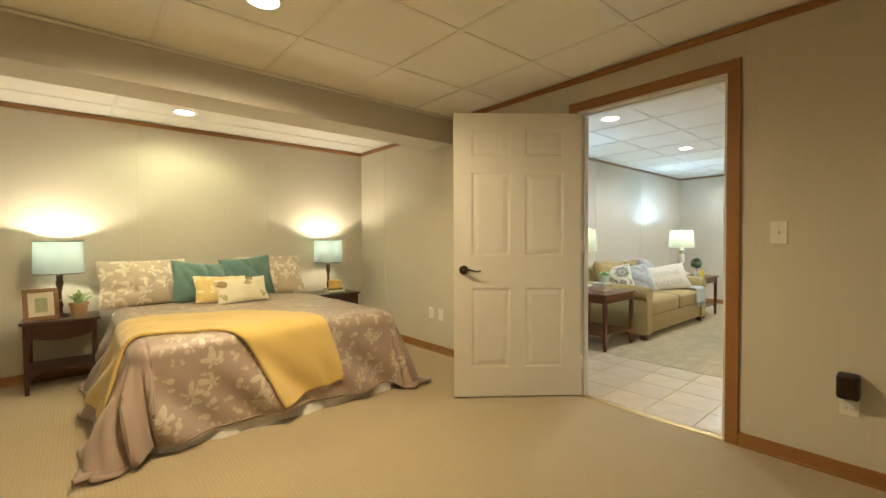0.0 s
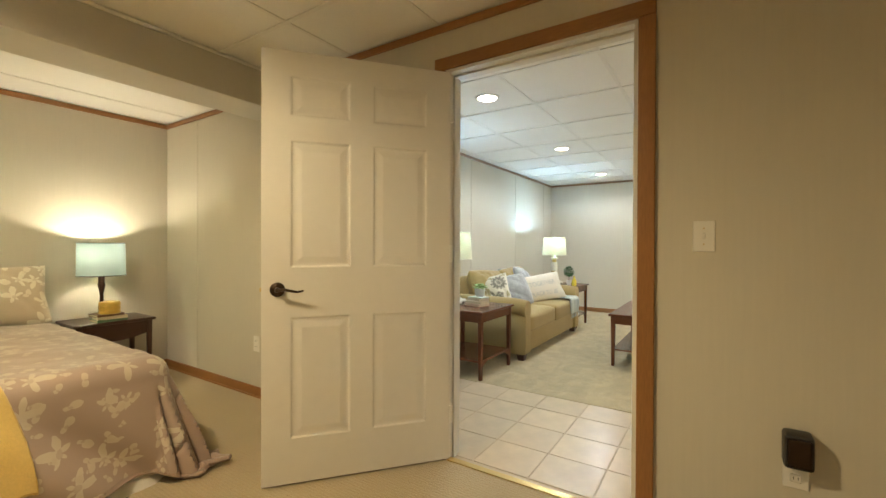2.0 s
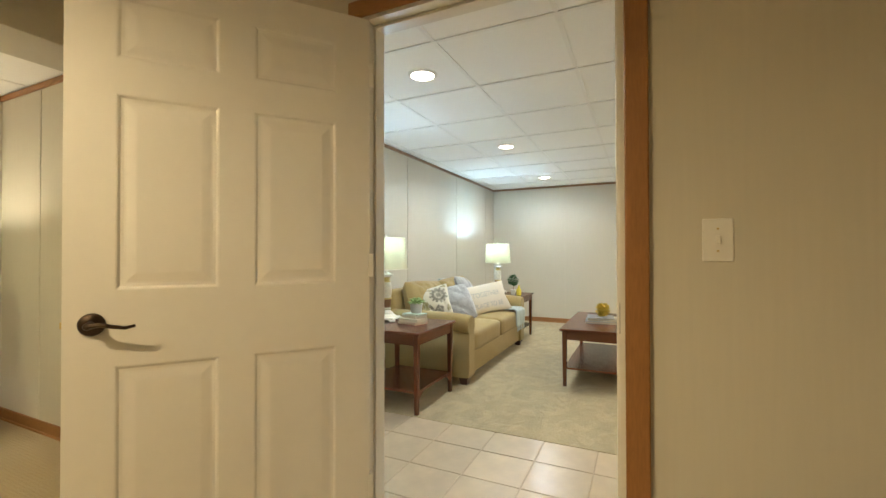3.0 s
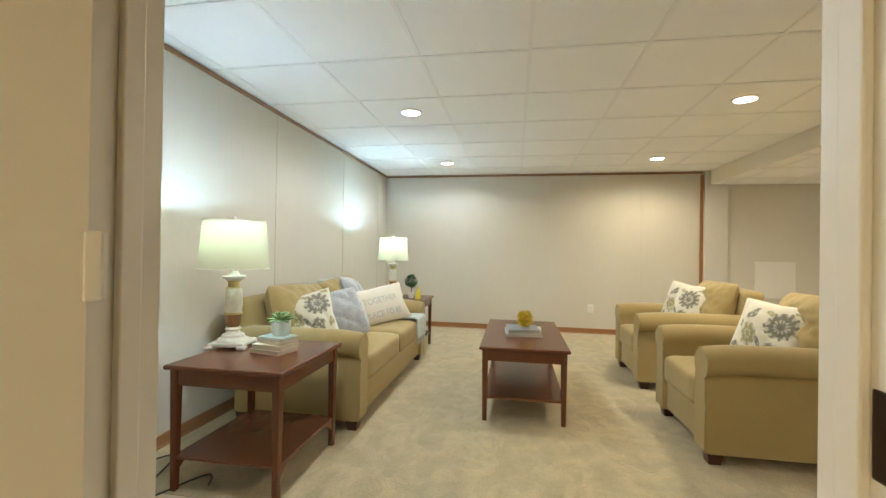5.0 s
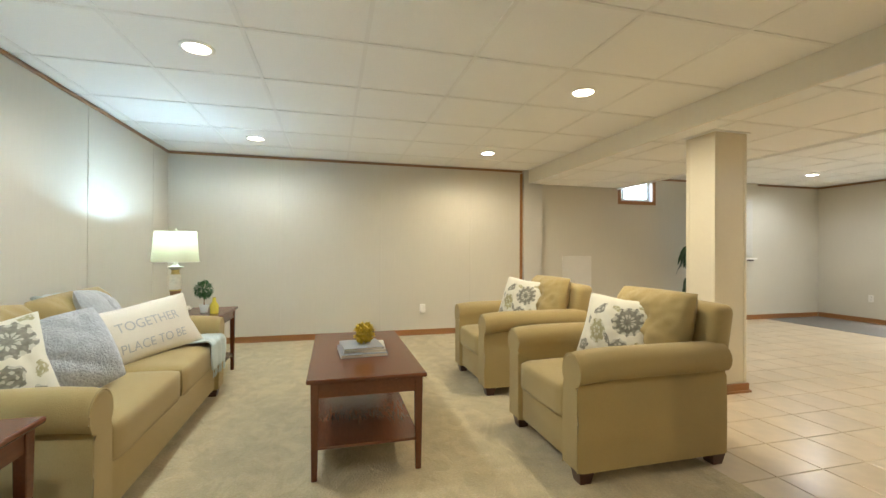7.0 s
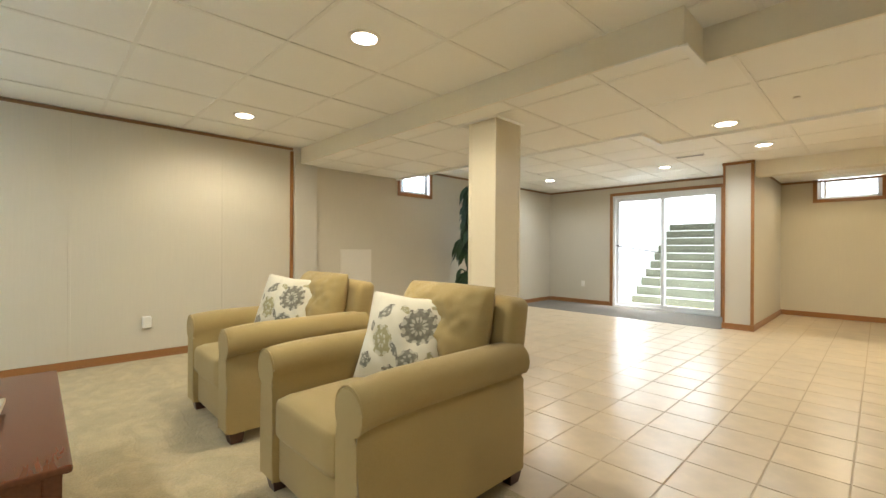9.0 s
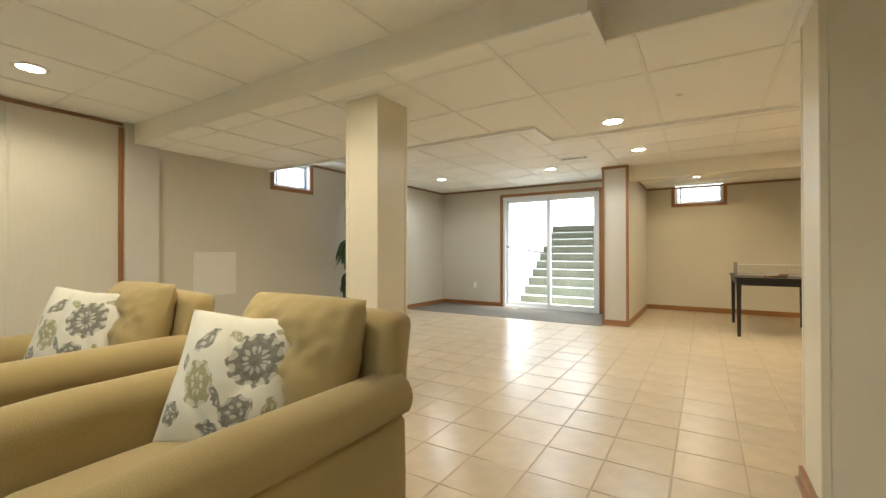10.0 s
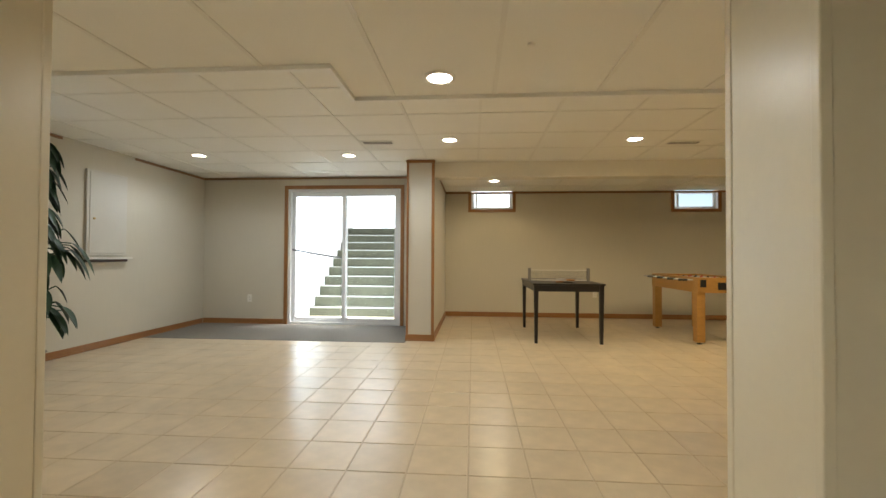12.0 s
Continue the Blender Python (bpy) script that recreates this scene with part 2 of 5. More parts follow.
# living room and tiled room
struct("floor_slab", mk((-1.6, EAST, BACK, -1.6, -0.2, -0.0028), (2.5, EAST, -1.6, NORTH, -0.2, -0.0028)), M_GROUT, "tan grout bed under the floor tiles", "floor")
struct("carpet_living", mk((3.83, EAST, -0.42, NORTH, -0.012, 0.004)), M_CARL, "beige mottled carpet under the sofa and armchairs", "carpet")
struct("carpet_slider", mk((4.98, EAST, SLID, -5.66, -0.012, 0.004)), M_CARG, "grey carpet in front of the sliding door", "carpet")
struct("wall_north", mk((2.62, EAST, NORTH, NORTH + 0.12, 0, 2.6)), M_WALL, "beige panelled living room wall behind the sofa", "wall")
E0, E1 = -2.78, -3.36
struct("wall_east", mk((EAST, EAST + 0.14, E0, NORTH + 0.12, 0, 2.6), (EAST, EAST + 0.14, SLID - 0.12, E1, 0, 2.6), (EAST, EAST + 0.14, E1, E0, 0, 1.93), (EAST, EAST + 0.14, E1, E0, 2.27, 2.6)), M_WALL, "beige wall at the end of the living room", "wall")
SX0, SX1, STOP = 5.26, 7.05, 2.12
struct("wall_slider", mk((SX1, EAST, SLID - 0.14, SLID, 0, 2.6), (4.98, SX0, SLID - 0.14, SLID, 0, 2.6), (SX0, SX1, SLID - 0.14, SLID, STOP, 2.6)), M_WALL, "beige wall round the sliding glass door", "wall")
struct("wall_wing", mk((4.65, 4.98, BACK, -5.80, 0, 2.6)), M_DRY, "short beige wing wall with oak corner trim", "wall")
W2, W3 = (3.44, 4.18), (-0.10, 0.64)
struct("wall_back", mk((-1.6, W3[0], BACK - 0.14, BACK, 0, 2.6), (W3[1], W2[0], BACK - 0.14, BACK, 0, 2.6), (W2[1], 4.65, BACK - 0.14, BACK, 0, 2.6),
       (W3[0], W3[1], BACK - 0.14, BACK, 0, 1.93), (W2[0], W2[1], BACK - 0.14, BACK, 0, 1.93)), M_WALL, "tan wall behind the game tables", "wall")
struct("wall_west", mk((-1.72, -1.6, BACK, -1.855, 0, 2.6)), M_WALL, "tan wall at the end of the games room", "wall")
ceiling("ceiling_living", [(2.62, EAST, -1.20, NORTH), (2.62, 4.15, -1.52, -1.20)], LIV, 4.56, 0.672, 1.348, 0.648, "cream suspended ceiling tiles in the living room")
struct("beam", mk((4.15, EAST, -1.22, -1.20, LOW, LIV + 0.05), (4.15, 4.17, -1.52, -1.22, LOW, LIV + 0.05), (2.62, 4.15, -1.54, -1.52, LOW, LIV + 0.05)), M_BEAM, "cream painted face of the boxed beam", "beam")
ceiling("ceiling_low", [(4.17, EAST, -1.54, -1.22), (-1.6, EAST, -2.70, -1.54), (-1.6, 4.92, -3.18, -2.70)], LOW, 4.01, 0.65, -2.05, 0.64, "lowered cream ceiling tiles beside the boxed beam")
struct("trim_low_edge", mk((4.92, EAST, -2.735, -2.70, LOW - 0.026, LIV), (4.92, 4.955, -3.18, -2.735, LOW - 0.026, LIV), (-1.6, 4.955, -3.215, -3.18, LOW - 0.026, LIV), bev=0.004), M_EDGE, "white edge trim of the lowered ceiling", "trim")
struct("trim_beam_corner", mk((4.135, 4.175, -1.548, -1.205, LOW - 0.014, LOW - 0.001), (4.175, 4.50, -1.222, -1.195, LOW - 0.012, LOW - 0.001), bev=0.003), M_EDGE, "white metal corner angle under the beam", "trim")
ceiling("ceiling_games", [(4.955, EAST, SLID, -2.735), (-1.6, 4.955, -5.95, -3.215), (4.65, 4.955, SLID, -5.95)], LIV, 4.085, 0.65, -4.09, 0.60, "cream suspended ceiling tiles above the tiled floor")
ceiling("ceiling_alcove", [(-1.6, 4.65, BACK, -6.15)], ALC, 4.085, 0.65, -6.9, 0.60, "cream ceiling above the game tables")
struct("soffit_alcove", mk((-1.6, 4.65, -6.15, -5.95, 2.105, 2.5), bev=0.004), M_BEAM, "cream boxed beam above the game tables", "beam")
for nm, x0, x1, y0, y1, lb in [("column", 5.53, 5.815, -1.755, -1.43, "cream boxed column beside the armchairs"), ("column", 3.05, 3.34, -1.87, -1.50, "cream boxed column with glossy corner boards")]:
    c = thing(nm, lb, "column")
    c["kind"] = "structure"
    part("shaft", mk((x0 + 0.004, x1 - 0.004, y0 + 0.004, y1 - 0.004, 0, LOW - 0.001)), M_COL, c)
    for cx in (x0, x1 - 0.03):
        for cy in (y0, y1 - 0.03):
            part("corner_board", mk((cx, cx + 0.03, cy, cy + 0.03, 0.0, LOW - 0.004), bev=0.004), M_COL, c)
    part("head_angle", mk((x0 - 0.018, x1 + 0.018, y0 - 0.018, y1 + 0.018, LOW - 0.012, LOW - 0.0015), bev=0.002), M_EDGE, c, "white metal angle round the column head")
    part("base_trim", mk((x0 - 0.014, x1 + 0.014, y0 - 0.014, y1 + 0.014, 0, 0.075), bev=0.005), M_OAKH, c, "oak base trim")
    part("shoe_trim", mk((x0 - 0.026, x1 + 0.026, y0 - 0.026, y1 + 0.026, 0, 0.02), bev=0.006), M_OAKH, c, "oak shoe moulding")


# ---- trim ----
def run(name, segs, h0, h1, depth, material, label, category, bev=0.004, shoe=0.0):
    """Straight runs of trim: (axis, fixed coordinate, side, from, to)."""
    bm = bmesh.new()
    for ax, c, sd, a, b in segs:
        for d, t0, t1 in [(depth, h0, h1)] + ([(depth + shoe, h0, h0 + 0.018)] if shoe else []):
            lo, hi = (c, c + d) if sd > 0 else (c - d, c)
            if ax == "x":
                box(bm, lo, hi, a, b, t0, t1, bev=bev, seg=1)
            else:
                box(bm, a, b, lo, hi, t0, t1, bev=bev, seg=1)
    return struct(name, bm, material, label, category)


run("baseboard_bedroom", [("x", 2.5, -1, -1.6, 0.93), ("x", 2.5, -1, 1.99, 4.985), ("y", 5.0, -1, -2.68, 2.5), ("x", -2.7, 1, -1.58, 4.98), ("y", -1.6, 1, -2.68, 2.48)], 0, 0.082, 0.013, M_OAKH, "oak baseboard round the bedroom", "baseboard", shoe=0.008)
run("baseboard_living", [("y", NORTH, -1, 2.64, EAST - 0.01), ("x", EAST, -1, -6.88, NORTH - 0.01), ("x", 2.62, 1, -1.58, 0.92), ("x", 2.62, 1, 1.99, NORTH - 0.01), ("y", -1.6, 1, 2.64, 3.03)], 0, 0.078, 0.013, M_OAKH, "oak baseboard round the living room", "baseboard", shoe=0.008)
run("baseboard_games", [("y", SLID, 1, SX1 + 0.06, EAST - 0.01), ("y", -5.80, 1, 4.63, 5.0), ("x", 4.65, -1, BACK, -5.79), ("x", 4.98, 1, SLID, -5.79), ("y", BACK, 1, -1.6, 4.64)], 0, 0.082, 0.014, M_OAKH, "oak baseboard round the games room", "baseboard", shoe=0.008)
run("trim_bedroom_top", [("x", 2.5, -1, -1.6, 3.24), ("x", -2.7, 1, -1.6, 3.24), ("y", -1.6, 1, -2.68, 2.48)], 2.262, LIV - 0.008, 0.018, M_OAKH, "oak moulding under the bedroom ceiling", "trim")
run("trim_alcove_top", [("x", 2.5, -1, 3.585, 4.98), ("y", 5.0, -1, -2.68, 2.5), ("x", -2.7, 1, 3.585, 4.98)], 2.205, BEDALC - 0.008, 0.018, M_OAKH, "oak moulding round the bed alcove", "trim")
run("trim_soffit_edges", [("y", 3.255, -1, -2.68, 2.48)], 2.286, 2.306, 0.014, M_TBAR, "cream edge strip along the boxed beam", "trim")
run("trim_living_top", [("y", NORTH, -1, 2.64, EAST - 0.01), ("x", EAST, -1, -1.12, NORTH - 0.01), ("x", 2.62, 1, -1.4, NORTH - 0.01)], 2.272, LIV - 0.008, 0.016, M_DKTRIM, "brown moulding under the living room ceiling", "trim")
run("trim_games_top", [("x", EAST, -1, -4.55, -2.76), ("x", EAST, -1, -6.88, -5.50), ("y", SLID, 1, 4.99, EAST - 0.01)], 2.272, LIV - 0.008, 0.016, M_DKTRIM, "brown moulding under the games room ceiling", "trim")
run("trim_back_top", [("y", BACK, 1, -1.6, 4.64), ("x", 4.65, -1, BACK + 0.02, -6.16)], 2.21, ALC - 0.008, 0.016, M_DKTRIM, "brown moulding above the game tables", "trim")
struct("trim_corner_living", mk((EAST - 0.02, EAST, -1.125, -1.085, 0.08, LIV - 0.05), bev=0.006), M_OAK, "upright oak corner moulding", "trim")
struct("trim_wing_edges", mk((4.635, 4.672, -5.815, -5.785, 0.083, LIV - 0.045), (4.965, 4.992, -5.815, -5.785, 0.083, LIV - 0.045), (4.63, 5.0, -5.818, -5.782, LIV - 0.043, LIV - 0.007), bev=0.004), M_OAK, "oak corner trim on the wing wall", "trim")
struct("pilaster", mk((EAST - 0.05, EAST - 0.001, -1.42, -1.13, 0, LIV - 0.002), bev=0.004), M_DRY, "pale drywall pilaster under the beam end", "pilaster")
# slim seams between wall panels
struct("trim_seams", mk((0.172, 0.196, 4.996, 5.0, 0.085, 2.2), (1.33, 1.354, 4.996, 5.0, 0.085, 2.2), (-1.0, -0.976, 4.996, 5.0, 0.085, 2.2), (2.496, 2.5, 4.45, 4.474, 0.085, 2.2), (2.496, 2.5, 3.2, 3.224, 0.085, 2.06),
       (2.496, 2.5, 0.9, 0.922, 2.14, 2.255), bev=0.0015), M_WALL, "narrow beige seam strips on the bedroom panelling", "trim")
struct("trim_seams_living", mk(*[(x, x + 0.022, NORTH - 0.004, NORTH, 0.08, 2.265) for x in (4.06, 5.35, 6.75, 8.0)], *[(EAST - 0.004, EAST, y, y + 0.022, 0.08, 2.265) for y in (2.15, 0.9, -0.35)], bev=0.0015), M_WALL, "narrow beige seam strips on the living room panelling", "trim")

# ---- doorway and door ----
fr = thing("doorway", "oak door casing round a cream painted jamb", "door frame")
fr["kind"] = "structure"
for xa, xb, nm in [(2.482, 2.4995, "casing"), (2.6205, 2.638, "casing")]:
    part(nm, mk((xa, xb, 0.925, 0.99, 0, 2.06), bev=0.005), M_OAK, fr)
    part(nm, mk((xa, xb, 1.92, 1.985, 0, 2.06), bev=0.005), M_OAK, fr)
    part(nm, mk((xa, xb, 0.925, 1.985, 2.06, 2.125), bev=0.005), M_OAKH, fr)
part("jamb", mk((2.498, 2.622, 0.986, 1.004, 0, 2.046)), M_WHITE, fr)
part("jamb", mk((2.498, 2.622, 1.906, 1.924, 0, 2.046)), M_WHITE, fr)
part("head", mk((2.498, 2.622, 0.986, 1.924, 2.046, 2.064)), M_WHITE, fr)
part("stop", mk((2.545, 2.58, 1.004, 1.016, 0, 2.034), (2.545, 2.58, 1.894, 1.906, 0, 2.034), (2.545, 2.58, 1.004, 1.906, 2.034, 2.046), bev=0.003), M_WHITE, fr)
part("threshold", mk((2.49, 2.53, 1.004, 1.906, 0.0, 0.012), bev=0.003), M_BRASS, fr, "thin metal carpet strip")
part("strike_plate", mk((2.508, 2.543, 1.0035, 1.006, 0.90, 0.99), bev=0.002), M_BRONZE, fr, "dark bronze strike plate")

HX, HY = 2.50, 1.895
DA = math.degrees(math.atan2(2.468 - HY, 1.789 - HX))
door = thing("door_1", "white six-panel door standing open into the bedroom", "door", pose(HX, HY, 0, 0, 0, DA))
door["kind"] = "structure"
DW = 0.915


PXS, PZS = [(0.125, 0.405), (0.51, 0.79)], [(0.225, 0.80), (1.03, 1.63), (1.74, 1.93)]


def door_leaf():
    """Stiles and rails at full thickness round a thinner core."""
    bm = mk((0.002, DW - 0.002, -0.024, -0.010, 0.018, 2.043))
    for xa, xb in [(0.0, 0.125), (0.405, 0.51), (0.79, DW)]:
        box(bm, xa, xb, -0.034, 0.0, 0.016, 2.045)
    for xa, xb in PXS:
        for za, zb in [(0.016, 0.225), (0.80, 1.03), (1.63, 1.74), (1.93, 2.045)]:
            box(bm, xa, xb, -0.034, 0.0, za, zb)
    return bm


def door_panel(side, s, xa, xb, za, zb):
    """A moulded slope down into the recess and a raised field in it."""
    bm = bmesh.new()
    vs = []
    for inset, dip in [(0.0, 0.0), (0.005, 0.001), (0.011, 0.0045), (0.020, 0.0052), (0.026, 0.0048), (0.050, 0.0015), (0.054, 0.0012)]:
        y = side - s * dip
        vs.append([bm.verts.new(p) for p in ((xa + inset, y, za + inset), (xb - inset, y, za + inset), (xb - inset, y, zb - inset), (xa + inset, y, zb - inset))])
    for p, q in zip(vs, vs[1:]):
        for k in range(4):
            bm.faces.new((p[k], p[(k + 1) % 4], q[(k + 1) % 4], q[k]))
    bm.faces.new(vs[-1])
    return bm


part("leaf", door_leaf(), M_WHITE, door)
for side, s in ((0.0, 1), (-0.034, -1)):
    for xa, xb in PXS:
        for za, zb in PZS:
            part("panel", door_panel(side, s, xa, xb, za, zb), M_WHITE, door)
for side, s in ((0.0, 1), (-0.034, -1)):
    rose = lathe([(0.034, 0), (0.034, 0.006), (0.028, 0.013), (0.012, 0.016), (0.011, 0.045), (0.008, 0.05)], 24)
    hd = part("door_handle", rose, M_BRONZE, door, "oil-rubbed bronze lever handle", smooth=True, at=pose(0.845, side, 0.93, -90 * s, 0, 0))
    lev = tube(bmesh.new(), [(0, s * 0.045, 0), (-0.03, s * 0.05, 0.004), (-0.06, s * 0.052, -0.003), (-0.09, s * 0.05, -0.009), (-0.115, s * 0.045, -0.004)], 0.008, 8, 0.55)
    part("lever", lev, M_BRONZE, door, "curved bronze lever", smooth=True, at=pose(0.845, side, 0.93))
part("latch", mk((DW - 0.001, DW + 0.008, -0.024, -0.01, 0.92, 0.94), bev=0.002), M_BRASS, door)
for z in (0.25, 1.095, 1.83):
    leaf = part("hinge_leaf", mk((2.500, 2.535, 1.9035, 1.9062, z - 0.045, z + 0.045), bev=0.001), M_PLATE, fr, "cream painted hinge leaf")
    for dz in (-0.03, 0.0, 0.03):
        part("screw", mk((2.514, 2.522, 1.9028, 1.9036, z + dz - 0.004, z + dz + 0.004)), M_BRONZE, leaf)
    part("hinge", mk((-0.016, 0.004, -0.044, 0.003, z - 0.045, z + 0.045), bev=0.003), M_PLATE, door, "cream painted hinge")


# ---- plates, lights, vents ----
def plate(label, at, kind):
    p = thing("light_switch" if kind == "switch" else "wall_outlet", label, "light switch" if kind == "switch" else "outlet", at)
    part("cover", mk((-0.036, 0.036, -0.006, 0, -0.058, 0.058), bev=0.003), M_PLATE, p)
    if kind == "boxed":
        part("box", mk((-0.037, 0.037, -0.040, -0.005, -0.054, 0.054), bev=0.006), M_PLATE, p, "ivory raised cover")
        part("flap", mk((-0.026, 0.026, -0.043, -0.039, -0.040, 0.040), bev=0.001), M_PLATE, p)
    elif kind == "switch":
        part("toggle", mk((-0.005, 0.005, -0.016, -0.005, -0.01, 0.012), bev=0.002), M_PLATE, p)
        for z in (-0.03, 0.03):
            part("screw", lathe([(0.003, 0), (0.003, 0.0015)], 10), M_BRASS, p, at=pose(0, -0.006, z, 90))
    elif kind == "outlet":
        for z in (-0.022, 0.022):
            part("socket", mk((-0.016, 0.016, -0.008, -0.005, z - 0.014, z + 0.014), bev=0.004), M_PLATE, p)
            for x in (-0.006, 0.006):
                part("slot", mk((x - 0.001, x + 0.001, -0.0085, -0.0078, z - 0.005, z + 0.005)), M_BLACK, p)
    return p


plate("ivory toggle light switch beside the bedroom door", pose(2.5, 0.76, 1.175, 0, 0, -90), "switch")
plate("ivory wall outlet low on the bedroom wall", pose(2.5, 0.487, 0.365, 0, 0, -90), "outlet")
plate("ivory wall outlet beside the bed", pose(2.5, 3.60, 0.40, 0, 0, -90), "outlet")
plate("ivory cable wall plate beside the bed", pose(2.5, 3.45, 0.395, 0, 0, -90), "outlet")
plate("ivory raised outlet cover on the wall behind the coffee table", pose(EAST, 0.345, 0.36, 0, 0, -90), "boxed")
plate("ivory wall outlet beside the sliding door", pose(7.66, SLID, 0.40, 0, 0, 180), "outlet")
plate("ivory wall outlet behind the net table", pose(2.0, BACK, 0.42, 0, 0, 180), "outlet")
ch = thing("plug_in_charger", "black plug-in device on the bedroom outlet", "charger", pose(2.492, 0.487, 0.40, 0, 0, -90))
part("body", mk((-0.040, 0.040, -0.075, 0, 0.0, 0.115), bev=0.012), M_BLACK, ch, smooth=True)
part("face", mk((-0.032, 0.032, -0.079, -0.073, 0.012, 0.103), bev=0.006), M_BRONZE, ch)



def downlight(x, y, z, rgb, watts, label):
    d = thing("recessed_light", label, "downlight", pose(x, y, z), "recessed ceiling lights")
    part("trim_ring", lathe([(0.095, 0.0), (0.095, -0.004), (0.087, -0.010), (0.074, -0.011), (0.070, -0.005)], 40), M_TBAR, d, smooth=True)
    part("lens", lathe([(0.072, -0.006), (0.057, -0.009), (0.02, -0.010)], 32), M_LED, d, "glowing frosted lens", smooth=True)
    ob = new("downlight_lamp", bpy.data.lights.new("downlight_lamp", "SPOT"))
    ob.data.energy, ob.data.color, ob.data.spot_size, ob.data.spot_blend, ob.data.shadow_soft_size = watts, rgb, radians(172), 0.55, 0.07
    ob.matrix_world = pose(x, y, z - 0.03)


DL = "round lit recessed ceiling light with white ring"
# First one is known; the other two are unseen, added as fill.
for x, y, k in [(0.455, 2.36, 1.38), (-1.5, 2.36, 0.15), (-1.0, -0.3, 0.06)]:
    downlight(x, y, LIV, WARM, W_BED * k, DL + " in the bedroom")
downlight(0.465, 4.42, BEDALC, (0.97, 0.95, 0.55), W_ALC, DL + " above the bed")
for x, y, k in [(3.562, 2.25, 0.8), (5.535, 2.29, 1.1), (7.57, 2.31, 0.8)]:
    downlight(x, y, LIV, (0.84, 0.93, 1.0), W_SOFA * k, DL + " above the sofa")
for x, y, k in [(5.545, -0.243, 1.1), (7.535, -0.256, 0.75)]:
    downlight(x, y, LIV, (1.0, 0.90, 0.70), W_LIV * k, DL + " above the armchairs")
for x, y, z in [(4.34, -2.905, LOW), (4.395, -4.895, LIV), (5.667, -5.515, LIV), (7.52, -5.415, LIV), (2.47, -4.96, LIV), (0.5, -4.98, LIV)]:
    downlight(x, y, z, (0.84, 0.92, 1.0) if x > 5 else NEUT if x > 3 else (1.0, 0.81, 0.48), W_GAME if x > 3 else 2.3 * W_GAME, DL + " above the tiled floor")
downlight(3.82, -7.0, ALC, (1.0, 0.81, 0.48), 0.8 * W_GAME, DL + " above the game tables")


def vent(x, y, z, w):
    v = thing("ceiling_vent", "white slotted metal ceiling air vent", "vent", pose(x, y, z))
    part("frame", mk((-w / 2, w / 2, -0.07, 0.07, -0.006, 0), bev=0.002), M_TBAR, v)
    for k in range(5):
        part("slat", mk((-w / 2 + 0.015, w / 2 - 0.015, -0.055 + k * 0.024, -0.045 + k * 0.024, -0.010, -0.006)), M_BLACK if k % 2 else M_TBAR, v)


vent(5.18, -4.96, LIV, 0.34)
vent(1.90, -5.13, LIV, 0.34)
sd = thing("ceiling_sensor", "small white round ceiling sensor", "sensor", pose(3.86, -2.55, LOW))
part("body", lathe([(0.02, 0), (0.02, -0.008), (0.01, -0.012)], 16), M_TBAR, sd, smooth=True)


# ---- windows and sliding door ----
def small_window(cx, w, z0, z1, at, label):
    """High basement window; local x along the wall, y into the room."""
    wn2 = thing("window_1", label, "window", at)
    wn2["kind"] = "structure"
    h = w / 2
    part("casing", mk((-h - 0.055, h + 0.055, 0, 0.016, z0 - 0.055, z0), (-h - 0.055, -h, 0, 0.016, z0, z1), (h, h + 0.055, 0, 0.016, z0, z1), bev=0.004), M_OAKH, wn2, "oak casing")
    part("reveal", mk((-h - 0.001, h + 0.001, -0.14, 0.0, z0 - 0.008, z0 + 0.004), (-h - 0.004, -h + 0.006, -0.14, 0, z0, z1), (h - 0.006, h + 0.004, -0.14, 0, z0, z1)), M_VINYL, wn2)
    part("window_frame", mk((-h, h, -0.10, -0.06, z0, z0 + 0.045), (-h, -h + 0.05, -0.10, -0.06, z0, z1), (h - 0.05, h, -0.10, -0.06, z0, z1), (-h, h, -0.10, -0.06, z1 - 0.04, z1), bev=0.003), M_VINYL, wn2, "white vinyl frame")
    part("sash", mk((h - 0.11, h - 0.075, -0.095, -0.065, z0 + 0.03, z1 - 0.03)), M_VINYL, wn2)
    g = part("pane", mk((-h + 0.03, h - 0.03, -0.084, -0.080, z0 + 0.03, z1 - 0.025)), M_GLASS, wn2)
    g.visible_shadow = False


small_window(0, E0 - E1, 1.93, 2.27, pose(EAST, (E0 + E1) / 2, 0, 0, 0, 90), "small high basement window with oak casing")
small_window(0, W2[1] - W2[0], 1.93, ALC - 0.002, pose((W2[0] + W2[1]) / 2, BACK, 0), "small high basement window with oak casing")
small_window(0, W3[1] - W3[0], 1.93, ALC - 0.002, pose((W3[0] + W3[1]) / 2, BACK, 0), "small high basement window with oak casing")

sl = thing("sliding_door", "white vinyl sliding glass patio door with oak casing", "sliding door", pose(0, SLID, 0))
sl["kind"] = "structure"
part("casing", mk((SX1, SX1 + 0.055, 0, 0.016, 0, STOP), (SX0 - 0.055, SX0, 0, 0.016, 0, STOP), (SX0 - 0.055, SX1 + 0.055, 0, 0.016, STOP, STOP + 0.055), bev=0.004), M_OAK, sl, "oak casing")
part("outer_frame", mk((SX0, SX0 + 0.04, -0.13, -0.01, 0, STOP), (SX1 - 0.04, SX1, -0.13, -0.01, 0, STOP), (SX0 + 0.04, SX1 - 0.04, -0.13, -0.01, STOP - 0.05, STOP), (SX0 + 0.04, SX1 - 0.04, -0.13, -0.01, 0, 0.035), bev=0.004), M_VINYL, sl)
MX = (SX0 + SX1) / 2
